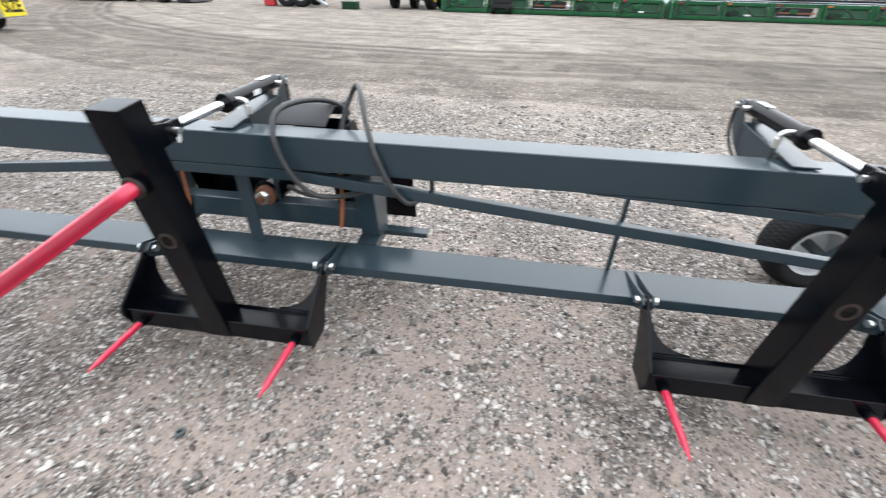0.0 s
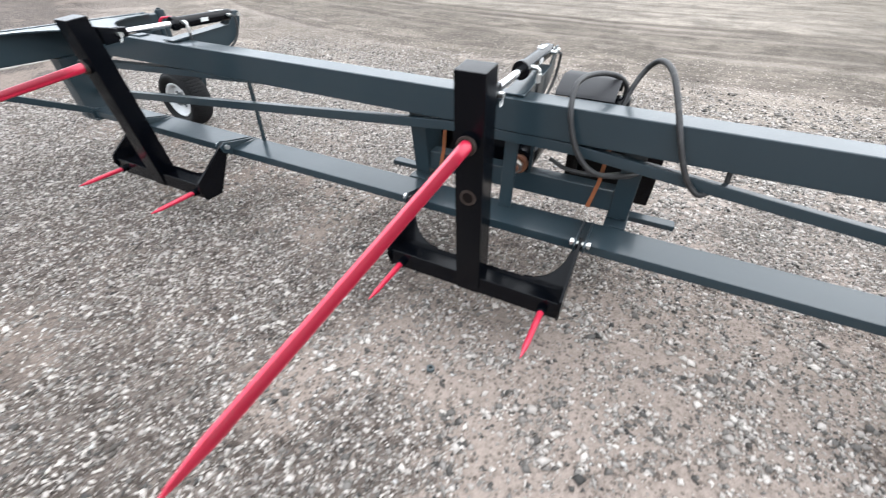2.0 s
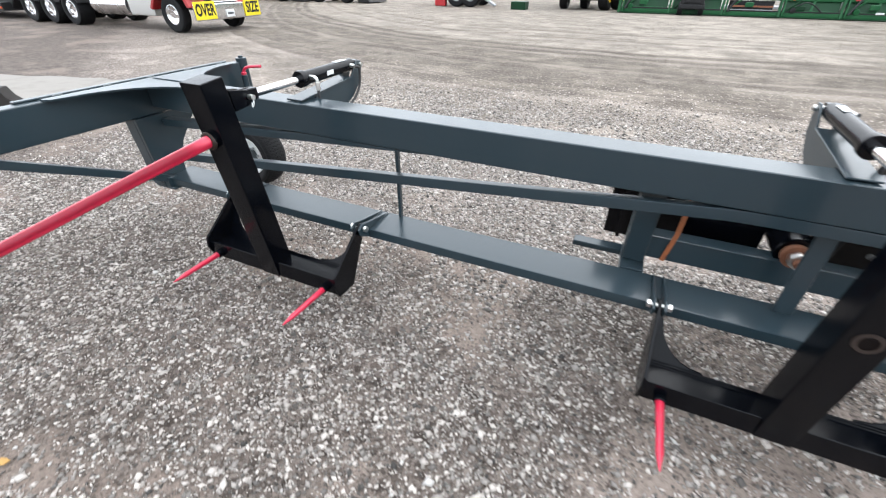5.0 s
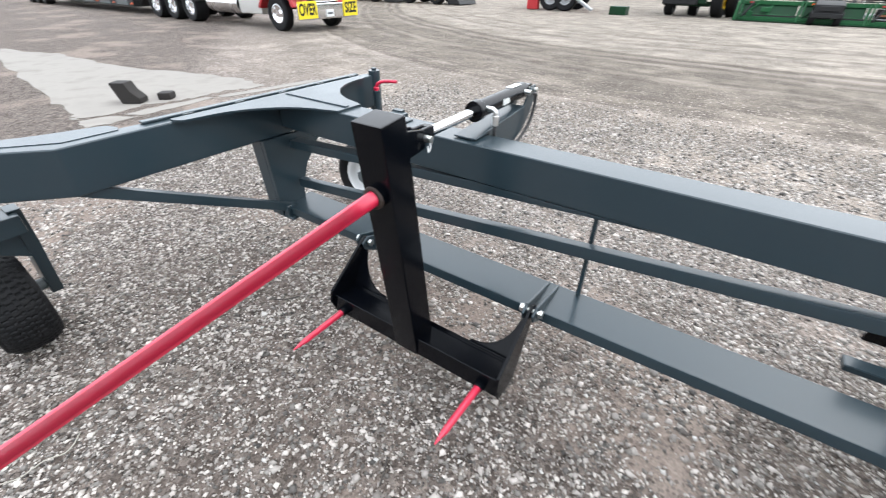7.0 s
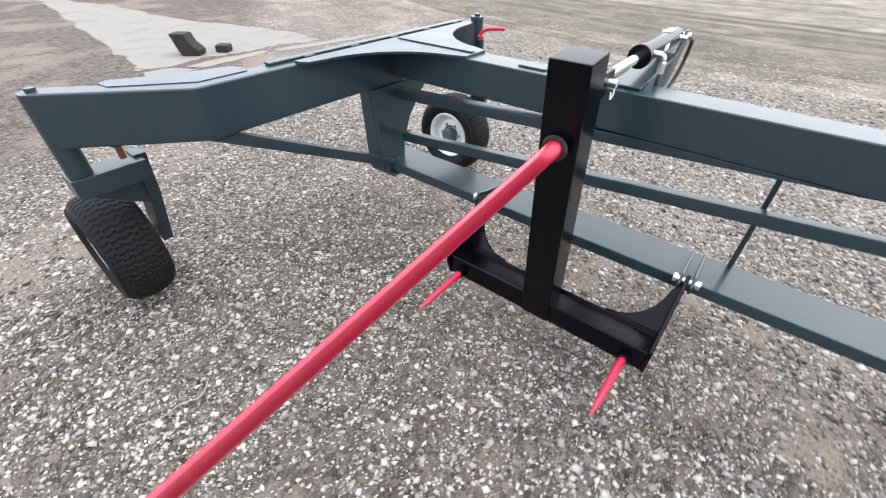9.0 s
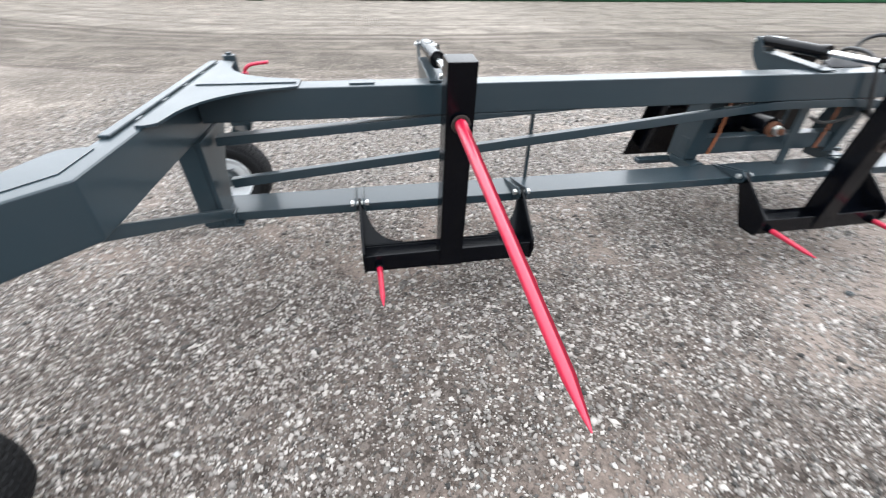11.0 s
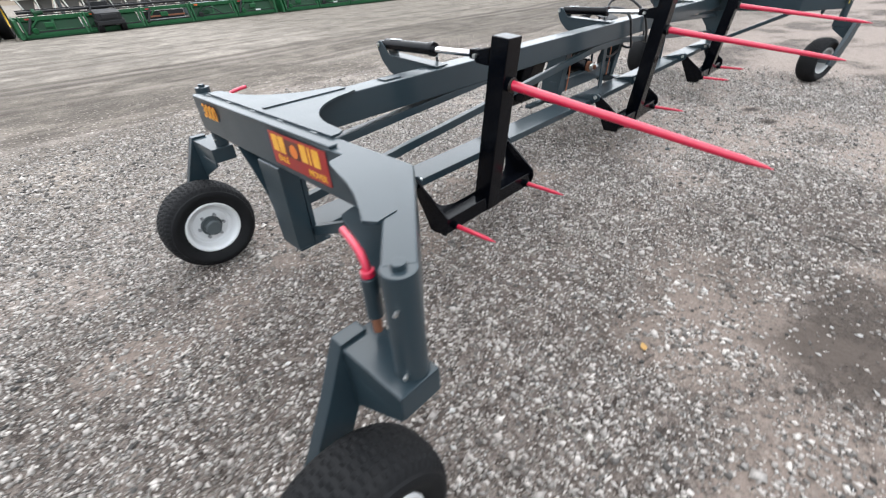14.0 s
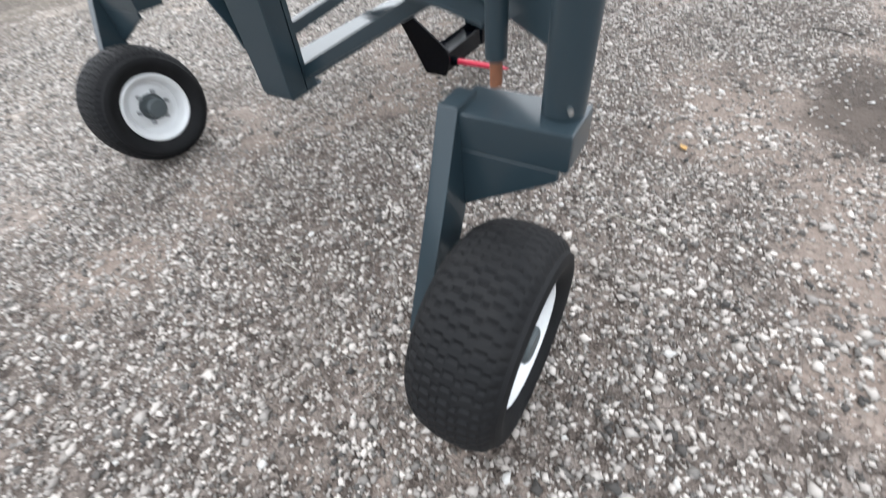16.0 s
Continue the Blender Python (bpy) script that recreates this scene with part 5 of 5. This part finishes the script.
first = combine((-5.0, 26.6, 0), 0)
copy_thing(first, pose(53, 5.2, 0, 0, 0, -95))


def utility_vehicle(x, y):
    u = thing("utility_vehicle", (x, y, 0), "dark grey utility vehicle with a roll cage parked by headers", "vehicle")
    part("body", rounded(prism(B(), [(-0.1, 0.38), (-0.12, 0.80), (0.5, 0.95), (2.2, 0.9), (2.3, 0.4)], "x", -0.52, 0.52), 0.06, 2), FARBLACK, u)
    part("bumper", rounded(box(B(), -0.55, 0.55, -0.22, -0.1, 0.3, 0.48), 0.03, 2), FARBLACK, u)
    part("grille", rounded(box(B(), -0.34, 0.34, -0.16, -0.12, 0.55, 0.75), 0.02, 1), FARBLACK, u)
    for sx in (-1, 1):
        part("cage_post", rounded(sweep(B(), [(sx * 0.5, 0.45, 0.9), (sx * 0.38, 0.75, 1.34)], circle(0.035, 10)), 0.004, 1), FARBLACK, u)
        plain_wheel("wheel", u, sx * 0.47, 0.15, 0.28, 0.24, FARBLACK, 90)
        plain_wheel("wheel", u, sx * 0.47, 1.8, 0.28, 0.24, FARBLACK, 90)
    part("windscreen_bar", rounded(box(B(), -0.4, 0.4, 0.72, 0.78, 1.30, 1.36), 0.01, 1), FARBLACK, u)
    part("seat_back", rounded(box(B(), -0.42, 0.42, 1.15, 1.3, 0.85, 1.25), 0.04, 2), FARBLACK, u)
    return u


utility_vehicle(0.65, 25.45)


def hopper(x0, x1, y):
    """White seed hopper on a white frame."""
    h = thing("seed_hopper", (0, 0, 0), "white seed hopper on a slim white steel frame", "hopper", "seed hoppers")
    part("tank", rounded(box(B(), x0, x1, y, y + 2.2, 1.45, 3.2), 0.03, 2), WHITEPANEL, h)
    mid = (x0 + x1) / 2
    for c0, c1 in ((x0 + 0.12, mid - 0.05), (mid + 0.05, x1 - 0.12)):
        m2 = (c0 + c1) / 2
        # cones coloured dark for the shade under the white tank
        part("cone", prism(B(), [(c0, 1.45), (c1, 1.45), (m2 + 0.12, 0.70), (m2 - 0.12, 0.70)], "y", y + 0.25, y + 1.9), SHADED_CONE, h)
    for a, b in (((x0 + 0.05, 1.45), (x0 + 0.32, 0.45)), ((mid, 1.45), (mid, 0.45)), ((x1 - 0.05, 1.45), (x1 - 0.32, 0.45))):
        part("leg", rounded(sweep(B(), [(a[0], y + 0.06, a[1]), (b[0], y + 0.06, b[1])], oblong(0.07, 0.07)), 0.01, 1), WHITEPANEL, h)
    part("rail", rounded(box(B(), x0 + 0.1, x1 - 0.1, y + 0.03, y + 0.10, 0.42, 0.50), 0.01, 1), WHITEPANEL, h)
    part("skid", rounded(box(B(), x0 + 0.1, x1 - 0.1, y + 0.03, y + 2.0, 0.0, 0.12), 0.01, 1), FARGREY, h)
    for x in (x0 + 0.3, x1 - 0.3):
        part("foot", rounded(box(B(), x - 0.04, x + 0.04, y + 0.03, y + 0.12, 0.12, 0.42), 0.008, 1), WHITEPANEL, h)
    part("side_post", rounded(box(B(), x1 + 0.03, x1 + 0.2, y + 0.2, y + 0.6, 0.0, 3.1), 0.02, 1), HUB, h)


for x0, x1 in ((-1.8, -0.05), (0.2, 2.12), (2.38, 4.24), (4.5, 6.5), (6.75, 8.75)):
    hopper(x0, x1, 33.0)


def grain_bin(x, y, r, height):
    g = thing("grain_bin", (x, y, 0), "round silver corrugated steel grain bin", "grain bin", "grain bins")
    prof = []
    rings = int(height / 0.22)
    for i in range(rings + 1):
        prof += [(r, height * i / rings), (r - 0.03, height * (i + 0.5) / rings)]
    bm = B()
    n = 72
    made = [[bm.verts.new((a * math.cos(2 * math.pi * i / n), a * math.sin(2 * math.pi * i / n), z)) for i in range(n)] for a, z in prof]
    for r0, r1 in zip(made, made[1:]):
        for i in range(n):
            bm.faces.new((r0[i], r0[(i + 1) % n], r1[(i + 1) % n], r1[i]))
    part("wall", bm, GALV, g)
    bm = rod(B(), (0, 0, height), (0, 0, height + r * 0.5), r + 0.15, 0.6, 48)
    part("roof", bm, GALV, g)
    for i in range(30):
        a = 2 * math.pi * i / 30
        part("stiffener", box(B(), -0.05, 0.05, -0.04, 0.04, 0, height - 0.1, Matrix.Translation(((r + 0.03) * math.cos(a), (r + 0.03) * math.sin(a), 0)) @ Matrix.Rotation(a, 4, "Z")), GALV, g)


grain_bin(20.6, 52.0, 7.0, 7.0)
grain_bin(36.0, 53.5, 7.2, 7.0)
grain_bin(-15.8, 54.0, 7.0, 7.0)


# ---------- oversize-load truck and trailer ----------
def truck():
    t = thing("semi_truck", (0, 0, 0), "semi truck with red fenders, chrome bumper and oversize signs", "truck")
    y0, y1 = 9.1, 11.75
    bumper = part("bumper", rounded(box(B(), -14.35, -14.2, y0 + 0.05, y1 - 0.02, 0.38, 0.86), 0.04, 2), CHROME, t, "polished steel bumper")
    for ya, yb, word in ((y0 - 0.03, y0 + 0.78, "OVER"), (y1 - 0.66, y1 + 0.04, "SIZE")):
        sign = part("sign", rounded(box(B(), -14.19, -14.17, ya, yb, 0.42, 0.93), 0.006, 1), SIGNYELLOW, t, "yellow warning sign with black letters")
        lettering("sign_text", word, 0.46, FARBLACK, pose(-14.168, (ya + yb) / 2, 0.675, 90, 0, 90), sign, "black letters", 0.016, 0.62 if word == "OVER" else 0.66)
    part("number_plate", rounded(box(B(), -14.19, -14.175, 10.28, 10.62, 0.44, 0.66), 0.004, 1), LABELWHITE, t, "small white plate")
    part("plate_bar", box(B(), -14.172, -14.170, 10.33, 10.57, 0.52, 0.58), HUB, t)
    grille = part("grille", rounded(box(B(), -14.5, -14.36, 9.95, 11.05, 0.88, 1.9), 0.04, 2), CHROME, t)
    for k in range(9):
        part("grille_bar", box(B(), -14.355, -14.345, 10.02 + 0.11 * k, 10.06 + 0.11 * k, 0.95, 1.85), FARBLACK, grille)
    part("hood", rounded(prism(B(), [(-14.5, 0.9), (-14.45, 1.85), (-16.6, 2.15), (-16.6, 0.9)], "y", 9.75, 11.2), 0.08, 3), FARBLACK, t)
    for sgn, yc in ((-1, 9.42), (1, 11.45)):
        fender = [(-14.4, 0.75), (-14.5, 1.05), (-14.85, 1.26), (-15.5, 1.3), (-16.0, 1.15), (-16.35, 0.7), (-16.25, 0.65), (-15.95, 1.0), (-15.4, 1.18), (-14.9, 1.15), (-14.62, 0.95), (-14.55, 0.75)]
        part("fender", rounded(prism(B(), fender, "y", yc - 0.33, yc + 0.33), 0.02, 1), FARRED, t)
        part("headlight", rounded(box(B(), -14.50, -14.38, yc - 0.18, yc + 0.22, 0.95, 1.18), 0.03, 2), CHROME, t)
        plain_wheel("steer_wheel", t, -15.4, yc - 0.12 if sgn < 0 else yc + 0.12, 0.53, 0.32, CHROME)
    part("cab", rounded(box(B(), -19.3, -16.6, 9.3, 11.6, 1.05, 3.3), 0.1, 3), FARBLACK, t)
    part("sleeper_skirt", rounded(box(B(), -20.4, -19.5, 9.2, 9.6, 0.9, 2.2), 0.05, 2), LABELWHITE, t)
    part("frame_rails", rounded(box(B(), -24.5, -14.6, 10.0, 10.9, 0.62, 0.88), 0.03, 1), FARBLACK, t)
    tank = part("fuel_tank", rounded(rod(B(), (-19.7, 9.48, 0.74), (-17.7, 9.48, 0.74), 0.33, n=32), 0.03, 2), CHROME, t, "polished round fuel tank")
    for x in (-19.3, -18.1):
        part("tank_band", rounded(rod(B(), (x - 0.04, 9.48, 0.74), (x + 0.04, 9.48, 0.74), 0.338, n=32), 0.005, 1), ZINC, tank)
    part("step_box", rounded(box(B(), -17.6, -16.3, 9.2, 9.75, 0.46, 1.05), 0.03, 2), ZINC, t)
    for x in (-20.95, -22.35, -23.75):
        for y in (9.36, 11.5):
            plain_wheel("drive_wheel", t, x, y, 0.53, 0.55, CHROME)
        part("mud_guard", rounded(prism(B(), arc(x, 0.53, 0.62, 20, 160, 8) + arc(x, 0.53, 0.59, 160, 20, 8), "y", 9.1, 9.65), 0.005, 1), FARBLACK, t)


truck()


def trailer():
    t = thing("lowboy_trailer", (0, 0, 0), "dark lowboy trailer coupled behind the semi truck", "trailer")
    part("gooseneck", rounded(prism(B(), [(-21.5, 1.15), (-25.5, 1.15), (-26.2, 0.35), (-27.2, 0.35), (-26.6, 1.45), (-21.5, 1.45)], "y", 9.6, 11.3), 0.04, 1), FARBLACK, t)
    part("deck", rounded(box(B(), -36.5, -26.2, 9.25, 11.65, 0.30, 0.62), 0.04, 2), FARBLACK, t)
    for k in range(5):
        part("side_plate", rounded(box(B(), -35.5 + 1.9 * k, -34.3 + 1.9 * k, 9.22, 9.26, 0.36, 0.56), 0.01, 1), HUB, t)
        part("side_marker", box(B(), -34.0 + 1.9 * k, -33.85 + 1.9 * k, 9.215, 9.25, 0.40, 0.47), ORANGE, t)
    for x in (-37.6, -38.8, -40.0):
        plain_wheel("wheel", t, x, 9.4, 0.45, 0.5, CHROME)
        plain_wheel("wheel", t, x, 11.4, 0.45, 0.5, CHROME)
    part("rear_deck", rounded(box(B(), -41.0, -36.4, 9.25, 11.65, 0.92, 1.15), 0.04, 2), FARBLACK, t)


trailer()


def grain_cart(x, y):
    g = thing("grain_cart", (0, 0, 0), "red grain cart with dual tyres and pale rims", "grain cart")
    part("hopper", rounded(prism(B(), [(x - 1.3, 0.9), (x + 1.3, 0.9), (x + 1.9, 2.6), (x - 1.9, 2.6)], "y", y, y + 2.6), 0.05, 2), FARRED, g)
    part("hitch", rounded(box(B(), x - 1.3, x - 0.6, y - 0.05, y + 0.3, 0.02, 0.95), 0.04, 1), FARRED, g)
    for dx in (0.15, 1.05):
        plain_wheel("wheel", g, x + dx, y + 0.2, 0.68, 0.5, FARGREY)
        plain_wheel("wheel", g, x + dx, y + 2.3, 0.68, 0.5, FARGREY)
    part("ramp", rounded(sweep(B(), [(x + 1.6, y, 0.75), (x + 2.7, y, 0.12)], oblong(0.4, 0.12)), 0.02, 1), FARGREY, g)


grain_cart(-12.5, 26.0)
loose_thing("parts_crate", rounded(box(B(), -8.6, -7.75, 25.2, 26.0, 0.0, 0.4), 0.03, 2), DARKGREEN, "low dark green crate on the gravel", "crate")


def loader(x, y):
    g = thing("wheel_loader", (0, 0, 0), "yellow wheel loader with black tyres", "loader", "loaders")
    part("body", rounded(prism(B(), [(x - 1.9, 0.8), (x - 1.9, 1.7), (x - 0.2, 1.9), (x + 1.7, 1.4), (x + 1.8, 0.7)], "y", y, y + 1.6), 0.06, 2), FARYELLOW, g)
    part("cab", rounded(box(B(), x - 0.7, x + 0.5, y + 0.2, y + 1.4, 1.6, 3.0), 0.06, 2), FARBLACK, g)
    part("bucket", rounded(prism(B(), [(x + 2.2, 0.05), (x + 3.2, 0.05), (x + 2.6, 0.9), (x + 2.3, 1.0)], "y", y - 0.3, y + 1.9), 0.03, 1), FARBLACK, g)
    part("lift_arm", rounded(sweep(B(), [(x + 0.9, y + 0.8, 1.5), (x + 2.3, y + 0.8, 0.6)], oblong(0.3, 0.25)), 0.02, 1), FARYELLOW, g)
    for dx in (-1.2, 1.2):
        for dy in (-0.1, 1.7):
            plain_wheel("wheel", g, x + dx, y + dy, 0.62, 0.5, FARYELLOW)


for x, y in ((-27.0, 25.6), (-21.8, 26.2), (-33.0, 25.0)):
    loader(x, y)


def hay_wagon(x, y):
    g = thing("hay_wagon", (0, 0, 0), "small brown wagon standing in the field", "wagon")
    part("bed", rounded(box(B(), x - 1.4, x + 1.4, y - 1.0, y + 1.0, 0.7, 1.0), 0.03, 1), TIMBER, g)
    part("rack", rounded(box(B(), x - 1.4, x - 1.25, y - 1.0, y + 1.0, 1.0, 2.0), 0.02, 1), TIMBER, g)
    for dx in (-0.9, 0.9):
        for dy in (-0.9, 0.9):
            plain_wheel("wheel", g, x + dx, y + dy, 0.38, 0.25, TIMBER)


hay_wagon(93, 23.8)

# parked machinery behind the headers, low and far
for k, (x, mat, w, hgt) in enumerate(((31.0, FARRED, 2.4, 2.1), (36.5, FARBLACK, 3.6, 1.7), (43.0, FARGREY, 4.0, 1.5), (50.0, FARYELLOW, 1.6, 1.9), (46.8, ORANGE, 1.0, 2.2), (55.0, FARBLACK, 4.5, 1.6))):
    imp = thing("tillage_implement", (0, 0, 0), ("red", "black", "grey", "yellow", "orange", "black")[k] + " folded tillage implement parked behind the headers", "implement", "far implements")
    y = 38 + 1.3 * k
    part("frame", rounded(box(B(), x - w / 2, x + w / 2, y, y + 1.5, 0.7, 1.0), 0.04, 1), mat, imp)
    part("wing", rounded(prism(B(), [(x - w / 2, 0.9), (x + w / 2, 0.9), (x + w * 0.3, hgt), (x - w * 0.4, hgt - 0.2)], "y", y + 0.3, y + 0.5), 0.03, 1), mat, imp)
    for i in range(5):
        part("shank", rounded(sweep(B(), [(x - w * 0.4 + w * 0.2 * i, y, 0.75), (x - w * 0.4 + w * 0.2 * i, y - 0.2, 0.35), (x - w * 0.4 + w * 0.2 * i, y, 0.02)], oblong(0.08, 0.06)), 0.008, 1), FARBLACK, imp)


# ---------- far woods on the horizon ----------
def far_woods():
    r = random.Random(11)
    bm = B()
    for k in range(420):
        a = radians(-8 + 95 * k / 420) + r.uniform(-0.002, 0.002)
        d = 420 + 60 * math.sin(k * 0.21) + r.uniform(-20, 20)
        clump = math.sin(k * 0.13) + math.sin(k * 0.047 + 1)
        if clump < -0.4:
            continue
        hgt = 3.6 + 1.7 * clump + r.uniform(-0.3, 0.3)
        cx, cy = d * math.cos(a), d * math.sin(a)
        for i in range(130):
            u, v = r.uniform(-3.2, 3.2), r.uniform(0, 1)
            w = (1 - 0.35 * v) * u
            p = Vector((cx - math.sin(a) * w + r.uniform(-1, 1), cy + math.cos(a) * w + r.uniform(-1, 1), hgt * v * (1 - 0.10 * u * u / 10)))
            q = [p + Vector((r.uniform(-1.2, 1.2), r.uniform(-1.2, 1.2), r.uniform(-0.6, 0.6))) for _ in range(3)]
            bm.faces.new([bm.verts.new(c) for c in q])
    tagged(new("far_woods", mesh_from("far_woods", bm, HAZED_LEAF, False)), "distant bare grey-brown woods on the horizon, paled by painted haze", "woods", kind="stuff")


far_woods()
